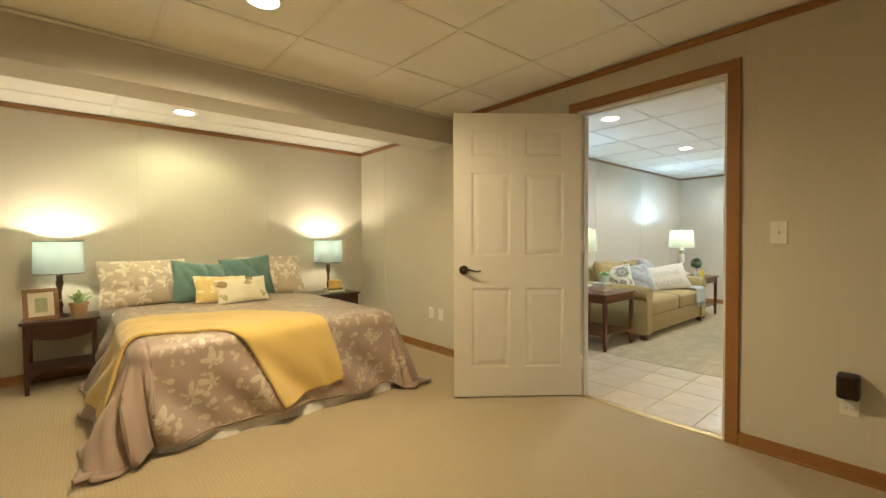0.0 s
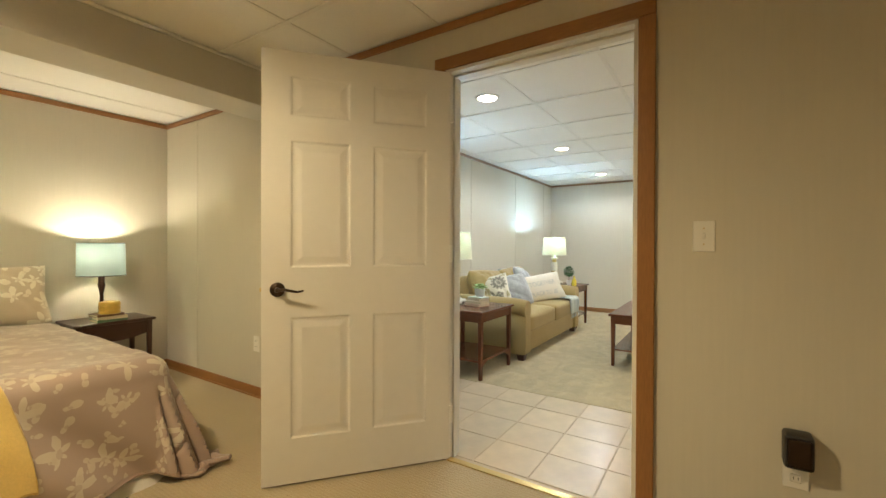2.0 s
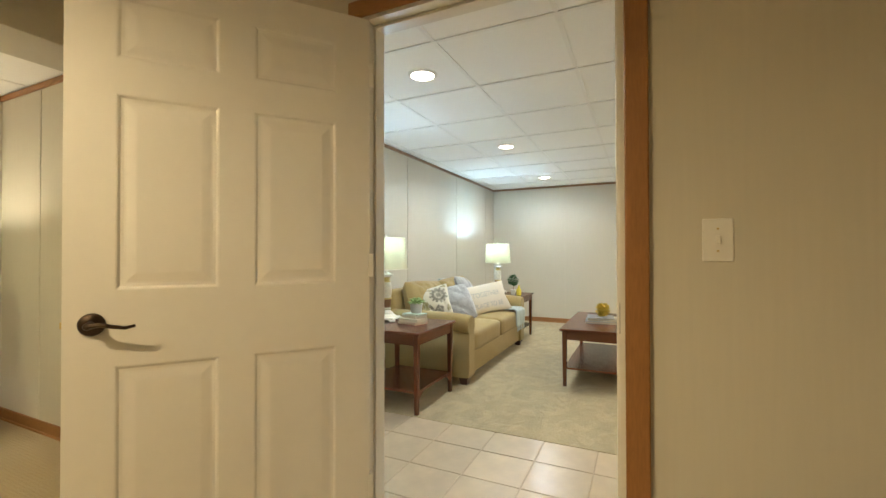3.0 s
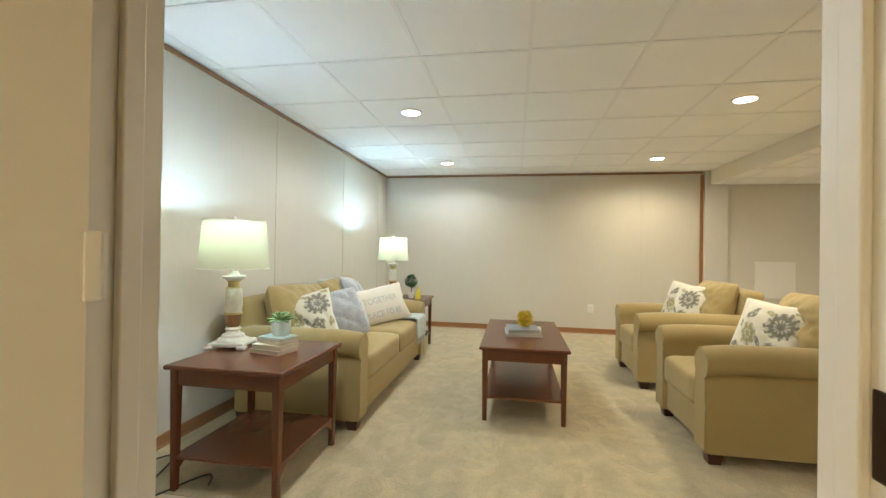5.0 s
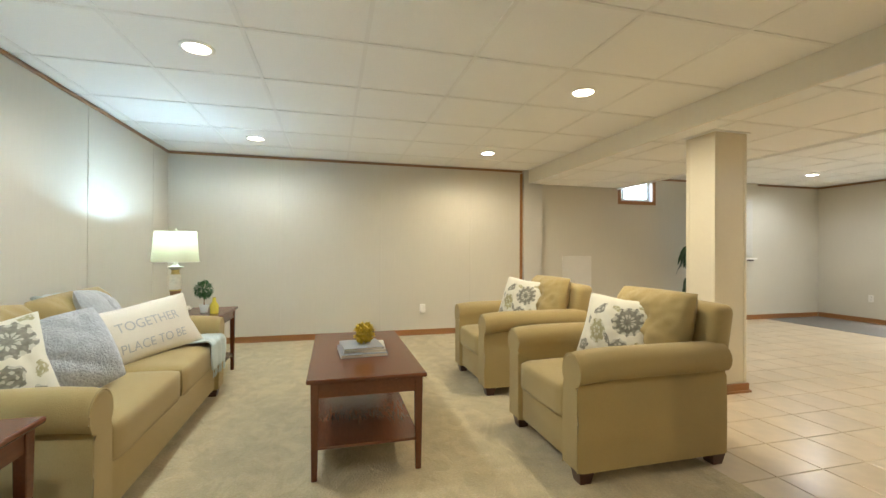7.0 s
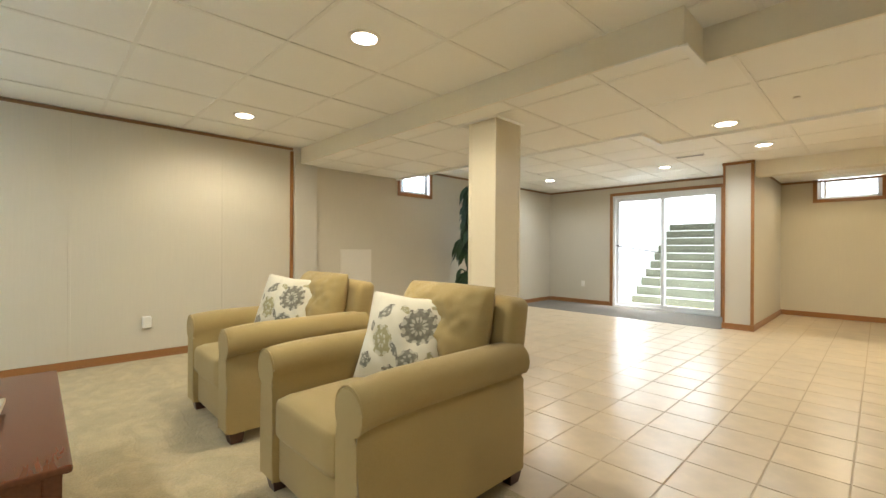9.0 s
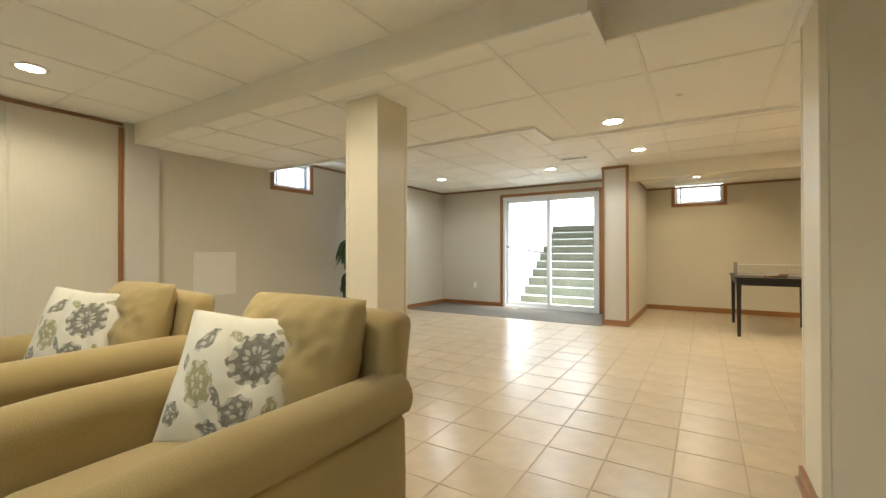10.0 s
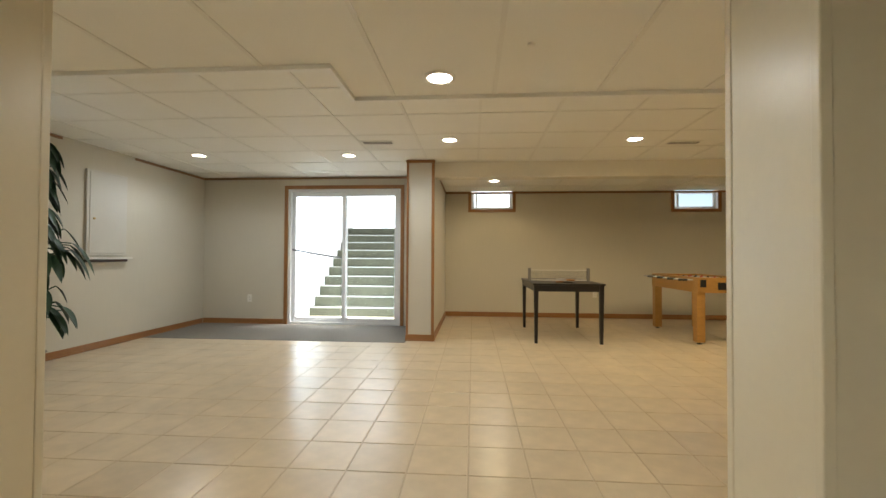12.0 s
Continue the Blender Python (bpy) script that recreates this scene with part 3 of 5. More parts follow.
for xa, xb, ya in [(SX0 + 0.04, MX + 0.03, -0.055), (MX - 0.03, SX1 - 0.04, -0.105)]:
    f = part("door_panel", mk((xa, xa + 0.055, ya, ya + 0.04, 0.036, STOP - 0.051), (xb - 0.055, xb, ya, ya + 0.04, 0.036, STOP - 0.051), (xa + 0.055, xb - 0.055, ya, ya + 0.04, 0.036, 0.10), (xa + 0.055, xb - 0.055, ya, ya + 0.04, STOP - 0.11, STOP - 0.051), bev=0.004), M_VINYL, sl)
    g = part("pane", mk((xa + 0.05, xb - 0.05, ya + 0.018, ya + 0.022, 0.095, STOP - 0.105)), M_GLASS, f)
    g.visible_shadow = False
part("pull", mk((MX + 0.0, MX + 0.018, -0.013, 0.012, 0.95, 1.15), bev=0.006), M_VINYL, sl, "white pull handle")
part("security_bar", tube(bmesh.new(), [(SX1 - 0.05, -0.058, 1.17), (MX + 0.5, -0.058, 1.11), (MX + 0.05, -0.058, 1.04)], 0.013), mat("grey bar", (0.10, 0.10, 0.10), 0.5), sl, "thin grey bar")

# ---- outside stairwell ----
M_CONC = mat("pale concrete", (0.40, 0.385, 0.34), 0.9, grain=0.2, scale=25, stain=0.2, stain_scale=2.5, bump=0.3)
# Moss colour taken darker still, so the shaded risers stay dark beside the nosings.
M_RISE = mat("mossy shade-darkened concrete", (0.078, 0.072, 0.042), 0.95, grain=0.3, scale=18, stain=0.3, stain_scale=3, bump=0.3)
M_WHT = mat("white stairwell wall", (0.82, 0.82, 0.80), 0.9, grain=0.05, scale=12, stain=0.06)
struct("ground_outside", mk((-40, 60, -60, -10.55, -3, 1.74), (-40, 4.7, -10.55, -8.24, -3, 1.74), (7.25, 60, -10.55, -7.05, -3, 1.74)), mat("lawn", (0.09, 0.12, 0.04), 0.95, grain=0.4, scale=30, stain=0.3), "lawn around the basement stairwell", "ground")
# Added glowing sheet: whitens the view above the stairs and the floor reflection.
struct("backdrop", mk((2.5, 9.5, -10.9, -10.8, 1.75, 6.0)), glow("glowing white backdrop sheet", (0.90, 0.96, 1.0), 2.4), "added glowing white sheet standing for sky beyond the stairwell", "backdrop")
struct("stairwell_floor", mk((4.98, 7.25, -7.95, -7.04, -0.3, -0.02)), M_CONC, "concrete landing outside the sliding door", "floor")
struct("stairwell_wall", mk((7.085, 7.25, -10.55, -7.04, -0.3, 2.75), (4.7, 4.98, -10.55, -8.12, -0.3, 2.75)), M_WHT, "white painted stairwell wall", "wall")
st = thing("outdoor_stairs", "weathered concrete steps climbing from the patio door", "stairs")
for k in range(10):
    y = -7.88 - 0.255 * k
    s0 = part("step", mk((4.985, 7.08, y - 0.40, y, -0.3 + 0.175 * k, 0.175 * (k + 1) - 0.034)), M_RISE, st, "mossy grey riser, darkened for shade")
    part("tread", mk((4.985, 7.08, y - 0.40, y - 0.03, 0.175 * (k + 1) - 0.034, 0.175 * (k + 1) - 0.021)), M_RISE, s0, "mossy concrete tread in the same darkened colour")
    part("nosing", mk((4.985, 7.08, y - 0.03, y + 0.015, 0.175 * (k + 1) - 0.036, 0.175 * (k + 1) - 0.018), bev=0.005), M_CONC, s0, "pale worn step nosing")
fence = thing("handrail", "thin grey handrail on the stairwell wall", "handrail")
part("rail", tube(bmesh.new(), [(7.03, -7.6, 1.0), (7.03, -10.2, 2.65)], 0.018), M_CONC, fence)
for k in (0.15, 0.85):
    part("bracket", tube(bmesh.new(), [(7.09, -7.6 - 2.6 * k, 0.95 + 1.65 * k), (7.03, -7.6 - 2.6 * k, 1.0 + 1.65 * k)], 0.01), M_CONC, fence)


# ---- tables ----
def side_table(name, label, W, D, H, at, shelf=0.13, curved=False, wood=None, leg=0.04, over=0.02):
    wood = wood or M_CHERRY
    t = thing(name, label, "table" if not curved else "nightstand", at)
    part("tabletop", mk((0, W, 0, D, H - 0.022, H), bev=0.007), wood, t)
    for x in (over, W - over - leg):
        for y in (over, D - over - leg):
            bm = bmesh.new()
            r = bmesh.ops.create_cube(bm, size=1.0)
            bmesh.ops.scale(bm, verts=bm.verts, vec=(leg, leg, H - 0.022))
            bmesh.ops.translate(bm, verts=bm.verts, vec=(x + leg / 2, y + leg / 2, (H - 0.022) / 2))
            for v in bm.verts:
                if v.co.z < 0.05:
                    v.co.x = x + leg / 2 + (v.co.x - x - leg / 2) * 0.72
                    v.co.y = y + leg / 2 + (v.co.y - y - leg / 2) * 0.72
            bmesh.ops.bevel(bm, geom=bm.edges[:], offset=0.003, segments=1, affect="EDGES")
            part("leg", bm, wood, t)
    a, b = over + 0.006, over + leg - 0.01
    ap = 0.075
    for x0, x1, y0, y1 in [(over + leg, W - over - leg, a, b), (over + leg, W - over - leg, D - b, D - a), (a, b, over + leg, D - over - leg), (W - b, W - a, over + leg, D - over - leg)]:
        if curved and y0 == a:
            bm, n = bmesh.new(), 14
            cols = []
            for i in range(n + 1):
                u = i / n
                x = x0 + (x1 - x0) * u
                drop = 0.10 + 0.035 * math.sin(math.pi * u)
                cols.append([bm.verts.new(p) for p in ((x, y0, H - 0.022), (x, y0, H - 0.022 - drop), (x, y1, H - 0.022 - drop), (x, y1, H - 0.022))])
            for p, q in zip(cols, cols[1:]):
                for k in range(4):
                    bm.faces.new((p[k], p[(k + 1) % 4], q[(k + 1) % 4], q[k]))
            bm.faces.new(cols[0]); bm.faces.new(cols[-1])
            part("apron", bm, wood, t)
        else:
            part("apron", mk((x0, x1, y0, y1, H - 0.022 - ap, H - 0.022), bev=0.002, seg=1), wood, t)
    part("shelf", mk((over + 0.012, W - over - 0.012, over + 0.012, D - over - 0.012, shelf, shelf + 0.016), bev=0.003), wood, t)
    for y in (over + 0.012, D - over - 0.028):
        for x, s in ((over + leg - 0.004, 1), (W - over - leg + 0.004, -1)):
            bm = bmesh.new()
            pts = [(0, 0), (0.10 * s, 0), (0.05 * s, -0.018), (0, -0.055)]
            lo = [bm.verts.new((x + px, y, shelf + pz)) for px, pz in pts]
            hi = [bm.verts.new((x + px, y + 0.016, shelf + pz)) for px, pz in pts]
            bm.faces.new(lo); bm.faces.new(list(reversed(hi)))
            for k in range(4):
                bm.faces.new((lo[k], lo[(k + 1) % 4], hi[(k + 1) % 4], hi[k]))
            part("bracket", bm, wood, t)
    return t


side_table("coffee_table", "long cherry-stained wooden coffee table with a lower shelf", 1.20, 0.60, 0.505, pose(4.955, 1.046, 0.004), shelf=0.15)
side_table("end_table", "square cherry-stained wooden end table beside the sofa arm", 0.66, 0.60, 0.595, pose(3.82, 2.42, 0.004), shelf=0.15)
side_table("end_table", "square cherry-stained wooden end table at the far sofa arm", 0.60, 0.62, 0.595, pose(6.64, 2.40, 0.004), shelf=0.15)
side_table("nightstand", "dark cherry nightstand with a bowed apron and lower shelf", 0.47, 0.40, 0.55, pose(-0.585, 4.57, 0), shelf=0.17, curved=True, wood=M_ESPR, leg=0.035)
side_table("nightstand", "dark cherry nightstand with a bowed apron beside the wall", 0.53, 0.40, 0.55, pose(1.70, 4.57, 0), shelf=0.17, curved=True, wood=M_ESPR, leg=0.035)


# ---- soft furniture ----
def puffy(w, d, h, n=14, crown=0.02, edge=0.06, seed=0, wob=0.004):
    """A stuffed seat cushion: rounded box with crowned faces."""
    bm = bmesh.new()
    box(bm, 0, w, 0, d, 0, h)
    bmesh.ops.subdivide_edges(bm, edges=bm.edges[:], cuts=n, use_grid_fill=True)
    for v in bm.verts:
        c = Vector((min(max(v.co.x, edge), w - edge), min(max(v.co.y, edge), d - edge), min(max(v.co.z, edge), h - edge)))
        e = v.co - c
        if e.length > 1e-6:
            # squeeze the box skin onto a rounded skin
            m = max(abs(e.x), abs(e.y), abs(e.z))
            v.co = c + e.normalized() * edge if m >= edge - 1e-5 else v.co
        u, q = v.co.x / w * 2 - 1, v.co.y / d * 2 - 1
        v.co.z += crown * (1 - u * u) * (1 - q * q) * (1 if v.co.z > h / 2 else 0)
        v.co += Vector((0, 0, wob)) * noise.noise(v.co * 7 + Vector((seed, 0, 0)))
    return bm


def pillow_bm(w, h, t, n=18, seed=0, sag=0.0, wr=0.006, hump=2.2, soft=0.0, crease=0.0):
    """A filled pillow, upright in x-z, with pinched corners; its faces carry a map of the cloth."""
    bm = bmesh.new()
    uv = bm.loops.layers.uv.new("cloth")
    for s in (-1, 1):
        grid = []
        for j in range(n + 1):
            row = []
            for i in range(n + 1):
                u, v = 2 * i / n - 1, 2 * j / n - 1
                f = max(0.0, (1 - abs(u) ** hump) * (1 - abs(v) ** hump)) ** 0.55
                pin = 1 - 0.07 * (1 - abs(u * v))  # edges drawn in between the corners
                x, z = u * w / 2 * (pin if abs(u) > 0.0 else 1), v * h / 2 * pin
                if soft:
                    x, z = u * w / 2 * math.sqrt(1 - soft * v * v), v * h / 2 * math.sqrt(1 - soft * u * u)
                q = Vector((x * 6 + seed * 3.7, z * 6, s + seed))
                y = s * (t / 2) * f + wr * f * noise.noise(q * 1.6) + 0.5 * wr * f * noise.noise(q * 4)
                if crease:
                    q = Vector((x * 5 + z * 2.5 + seed * 1.9, z * 2.2 - x * 1.2, seed))
                    y -= s * crease * f * (1 - min(1.0, abs(noise.noise(q)) * 3.2)) ** 2
                    y += s * crease * 0.5 * f * math.sin(14 * (abs(x) + z)) * max(0.0, abs(u) * abs(v) - 0.15)
                z -= sag * f * (1 - v) * 0.5
                row.append(bm.verts.new((x, y, z + h / 2)))
            grid.append(row)
        for j in range(n):
            for i in range(n):
                vs = [(j, i), (j, i + 1), (j + 1, i + 1), (j + 1, i)]
                fc = bm.faces.new([grid[a][b] for a, b in vs])
                for lp, (a, b) in zip(fc.loops, vs):
                    lp[uv].uv = (b / n * w, a / n * h)
    bmesh.ops.remove_doubles(bm, verts=bm.verts[:], dist=0.0005)
    return bm


def cloth_print(name, base, inks, scale=6.0, petals=5, size=0.34, rough=0.85, thresh=0.75, bump=0.2):
    """Woven cloth with printed flower motifs, laid out on the cloth's own map."""
    m = bpy.data.materials.new(name)
    m.use_nodes = True
    n, l = m.node_tree.nodes, m.node_tree.links
    b = n["Principled BSDF"]
    b.inputs["Roughness"].default_value = rough
    b.inputs["Sheen Weight"].default_value = 0.2
    uvn = n.new("ShaderNodeUVMap"); uvn.uv_map = "cloth"

    def math_(op, a, c=None, d=None):
        k = n.new("ShaderNodeMath"); k.operation = op
        for i, v in enumerate((a, c, d)):
            if v is None:
                continue
            if isinstance(v, (int, float)):
                k.inputs[i].default_value = v
            else:
                l.new(v, k.inputs[i])
        return k.outputs[0]
    warp = n.new("ShaderNodeTexNoise"); warp.inputs["Scale"].default_value = 14
    l.new(uvn.outputs[0], warp.inputs["Vector"])
    add = n.new("ShaderNodeVectorMath"); add.operation = "MULTIPLY_ADD"
    add.inputs[1].default_value = (0.03, 0.03, 0)
    l.new(warp.outputs["Color"], add.inputs[0]); l.new(uvn.outputs[0], add.inputs[2])
    cur = None
    col = n.new("ShaderNodeRGB"); col.outputs[0].default_value = (*base, 1)
    cur = col.outputs[0]
    for k, (ink, sc, pt, sz, frac) in enumerate(inks):
        vo = n.new("ShaderNodeTexVoronoi"); vo.voronoi_dimensions = "2D"
        vo.inputs["Scale"].default_value = sc
        vo.inputs["Randomness"].default_value = 0.75
        of = n.new("ShaderNodeVectorMath"); of.operation = "ADD"; of.inputs[1].default_value = (k * 3.3, k * 1.7, 0)
        l.new(add.outputs[0], of.inputs[0]); l.new(of.outputs[0], vo.inputs["Vector"])
        sub = n.new("ShaderNodeVectorMath"); sub.operation = "SUBTRACT"
        l.new(of.outputs[0], sub.inputs[0]); l.new(vo.outputs["Position"], sub.inputs[1])
        sep = n.new("ShaderNodeSeparateXYZ"); l.new(sub.outputs[0], sep.inputs[0])
        ang = math_("ARCTAN2", sep.outputs[1], sep.outputs[0])
        sc2 = n.new("ShaderNodeSeparateColor"); l.new(vo.outputs["Color"], sc2.inputs[0])
        ph = math_("MULTIPLY", sc2.outputs[0], 6.28)
        wave = math_("COSINE", math_("ADD", math_("MULTIPLY", ang, float(pt)), ph))
        r = math_("MULTIPLY_ADD", wave, 0.38 * sz, 0.62 * sz)
        # some motifs are leaves: narrower on one side
        leaf = math_("MULTIPLY_ADD", math_("COSINE", math_("ADD", ang, ph)), 0.35, 0.75)
        r = math_("MULTIPLY", r, leaf)
        inside = math_("LESS_THAN", vo.outputs["Distance"], r)
        ring = math_("GREATER_THAN", vo.outputs["Distance"], 0.16 * sz)
        keep = math_("LESS_THAN", sc2.outputs[1], frac)
        fac = math_("MULTIPLY", math_("MULTIPLY", inside, keep), math_("MULTIPLY_ADD", ring, 0.5, 0.45))
        mx = n.new("ShaderNodeMix"); mx.data_type = "RGBA"
        l.new(fac, mx.inputs[0]); l.new(cur, mx.inputs[6]); mx.inputs[7].default_value = (*ink, 1)
        cur = mx.outputs[2]
    l.new(cur, b.inputs["Base Color"])
    bn = n.new("ShaderNodeTexNoise"); bn.inputs["Scale"].default_value = 300
    l.new(uvn.outputs[0], bn.inputs["Vector"])
    bp = n.new("ShaderNodeBump"); bp.inputs["Strength"].default_value, bp.inputs["Distance"].default_value = bump, 0.004
    l.new(bn.outputs["Fac"], bp.inputs["Height"]); l.new(bp.outputs[0], b.inputs["Normal"])
    return m




def motif_print(name, base, motifs):
    """Woven cloth printed with drawn blossoms and leaves: (u, v, radius, petals, stretch, turn, ink)."""
    m = bpy.data.materials.new(name)
    m.use_nodes = True
    n, l = m.node_tree.nodes, m.node_tree.links
    b = n["Principled BSDF"]
    b.inputs["Roughness"].default_value, b.inputs["Sheen Weight"].default_value = 0.9, 0.2
    uvn = n.new("ShaderNodeUVMap"); uvn.uv_map = "cloth"
    warp = n.new("ShaderNodeTexNoise"); warp.inputs["Scale"].default_value = 34
    l.new(uvn.outputs[0], warp.inputs["Vector"])
    pos = n.new("ShaderNodeVectorMath"); pos.operation = "MULTIPLY_ADD"
    pos.inputs[1].default_value = (0.03, 0.03, 0)
    l.new(warp.outputs["Color"], pos.inputs[0]); l.new(uvn.outputs[0], pos.inputs[2])

    def f(op, *args):
        k = n.new("ShaderNodeMath"); k.operation = op
        for i, v in enumerate(args):
            if isinstance(v, (int, float)):
                k.inputs[i].default_value = v
            else:
                l.new(v, k.inputs[i])
        return k.outputs[0]
    worn = n.new("ShaderNodeTexNoise"); worn.inputs["Scale"].default_value = 55
    l.new(uvn.outputs[0], worn.inputs["Vector"])
    col = n.new("ShaderNodeRGB"); col.outputs[0].default_value = (*base, 1)
    cur = col.outputs[0]
    for u, v, rad, petals, sx, turn, ink in motifs:
        mp = n.new("ShaderNodeMapping"); mp.vector_type = "TEXTURE"
        mp.inputs["Location"].default_value = (u + 0.015, v + 0.015, 0)
        mp.inputs["Rotation"].default_value = (0, 0, radians(turn))
        mp.inputs["Scale"].default_value = (rad * sx, rad, 1)
        l.new(pos.outputs[0], mp.inputs["Vector"])
        sp = n.new("ShaderNodeSeparateXYZ"); l.new(mp.outputs[0], sp.inputs[0])
        d = f("SQRT", f("ADD", f("MULTIPLY", sp.outputs[0], sp.outputs[0]), f("MULTIPLY", sp.outputs[1], sp.outputs[1])))
        ang = f("ARCTAN2", sp.outputs[1], sp.outputs[0])
        lobes = f("COSINE", f("MULTIPLY", ang, float(petals)))
        edge = f("MULTIPLY_ADD", lobes, 0.05, 0.95)
        inside = f("LESS_THAN", d, edge)
        # rings of petals with pale veins between them
        ring = f("SINE", f("MULTIPLY", d, 13.0))
        vein = f("GREATER_THAN", f("ADD", f("MULTIPLY", lobes, 0.55), f("ADD", f("MULTIPLY", ring, 0.75), 0.25)), -0.15)
        wear = f("MULTIPLY_ADD", worn.outputs["Fac"], 0.5, 0.6)
        fac = f("MULTIPLY", f("MULTIPLY", inside, f("MULTIPLY_ADD", vein, 0.55, 0.34)), wear)
        mx = n.new("ShaderNodeMix"); mx.data_type = "RGBA"
        l.new(fac, mx.inputs[0]); l.new(cur, mx.inputs[6]); mx.inputs[7].default_value = (*ink, 1)
        cur = mx.outputs[2]
    l.new(cur, b.inputs["Base Color"])
    bn = n.new("ShaderNodeTexNoise"); bn.inputs["Scale"].default_value = 300
    l.new(uvn.outputs[0], bn.inputs["Vector"])
    bp = n.new("ShaderNodeBump"); bp.inputs["Strength"].default_value, bp.inputs["Distance"].default_value = 0.2, 0.004
    l.new(bn.outputs["Fac"], bp.inputs["Height"]); l.new(bp.outputs[0], b.inputs["Normal"])
    return m


DARKI, OLIVE = (0.07, 0.066, 0.045), (0.25, 0.215, 0.055)
FLOWERS = [(0.315, 0.295, 0.095, 12, 1.0, 10, DARKI), (0.135, 0.20, 0.082, 7, 0.72, 20, OLIVE), (0.12, 0.345, 0.055, 3, 0.5, -40, DARKI), (0.29, 0.125, 0.048, 5, 1.3, 25, DARKI),
           (0.215, 0.165, 0.05, 2, 0.28, 35, DARKI), (0.225, 0.37, 0.034, 3, 0.5, 60, OLIVE), (0.39, 0.14, 0.040, 3, 0.55, -20, OLIVE), (0.205, 0.06, 0.045, 4, 0.6, 70, DARKI),
           (0.06, 0.10, 0.040, 5, 0.9, 0, DARKI), (0.37, 0.045, 0.035, 3, 0.6, 30, DARKI), (0.055, 0.27, 0.028, 3, 0.5, 10, DARKI), (0.38, 0.395, 0.028, 3, 0.6, 80, OLIVE)]
M_FLOR = motif_print("floral pillow cloth", (0.70, 0.66, 0.53), FLOWERS)
M_DUVET = cloth_print("taupe floral comforter", (0.385, 0.29, 0.235), [((0.55, 0.48, 0.375), 7.0, 5, 0.52, 0.55), ((0.54, 0.46, 0.36), 12, 2, 0.50, 0.42), ((0.52, 0.44, 0.34), 19, 2, 0.5, 0.22)], rough=0.36)
M_PLAINDUV = mat("taupe satin border", (0.385, 0.28, 0.225), 0.45, grain=0.05, scale=120, stain=0.06, bump=0.1, sheen=0.3)
M_SHAM = cloth_print("floral sham", (0.52, 0.43, 0.31), [((0.74, 0.68, 0.54), 7, 5, 0.55, 0.65), ((0.70, 0.62, 0.48), 11, 2, 0.5, 0.5)], rough=0.6)
M_BIRD = cloth_print("cream bird pillow cloth", (0.74, 0.68, 0.50), [((0.30, 0.20, 0.08), 5, 2, 0.42, 0.4), ((0.45, 0.40, 0.2), 9, 2, 0.45, 0.25)])
M_YELP = cloth_print("yellow patterned pillow cloth", (0.72, 0.55, 0.22), [((0.82, 0.74, 0.48), 9, 4, 0.5, 0.6)])
M_TEAL = mat("teal velvet", (0.095, 0.19, 0.165), 0.8, grain=0.15, scale=60, stain=0.15, stain_scale=9, bump=0.2, bump_scale=200, sheen=0.5)
M_YELT = mat("mustard fleece", (0.72, 0.51, 0.155), 0.9, grain=0.12, scale=120, stain=0.08, stain_scale=6, bump=0.4, bump_scale=220, sheen=0.5)
M_FUR = mat("grey faux fur", (0.40, 0.41, 0.41), 0.95, grain=0.3, scale=60, stain=0.2, stain_scale=18, bump=0.9, bump_scale=110, sheen=0.6)
M_LUMB = mat("oatmeal linen", (0.68, 0.62, 0.50), 0.9, grain=0.08, scale=220, stain=0.04, bump=0.25, bump_scale=280)
M_AQUA = mat("pale aqua knit", (0.50, 0.57, 0.54), 0.9, grain=0.12, scale=140, bump=0.6, bump_scale=160, sheen=0.4)
M_SKIRT = mat("white cotton", (0.75, 0.72, 0.66), 0.9, grain=0.05, scale=100, bump=0.1)
M_FOOT = mat("dark walnut foot", (0.055, 0.019, 0.010), 0.35, grain=0.2)


def rolled_arm(D, zt=0.655):
    """Rolled sofa arm, its profile drawn along y; outer side towards -x."""
    R, cz, cx = 0.088, zt - 0.088, 0.085
    prof = [(0.03, 0.065), (0.028, 0.30), (0.031, cz - 0.085), (0.046, cz - 0.068)]
    for k in range(15):
        a = radians(215 - 250 * k / 14)
        prof.append((cx + R * math.cos(a), cz + R * math.sin(a)))
    prof += [(0.165, cz - 0.09), (0.168, 0.30), (0.168, 0.065)]
    ys = [0.0, 0.012, 0.035, 0.06] + [0.06 + (D - 0.12) * k / 10 for k in range(1, 10)] + [D - 0.06, D - 0.02, D]
    bm = bmesh.new()
    mcx, mcz = 0.098, 0.36
    rings = []
    for k, y in enumerate(ys):
        sh = {0: 0.955, 1: 0.985}.get(k, 1.0) if k < 2 else (0.99 if k == len(ys) - 1 else 1.0)
        rise = -0.018 * max(0.0, 1 - y / 0.25) ** 2
        rings.append([bm.verts.new((mcx + (x - mcx) * sh + 0.002 * noise.noise(Vector((x * 9, y * 9, z * 9))), y, mcz + (z - mcz) * sh + (rise if z > 0.4 else 0))) for x, z in prof])
    m = len(prof)
    for a, b in zip(rings, rings[1:]):
        for k in range(m):
            bm.faces.new((a[k], a[(k + 1) % m], b[(k + 1) % m], b[k]))
    bm.faces.new(list(reversed(rings[0]))); bm.faces.new(rings[-1])
    return bm


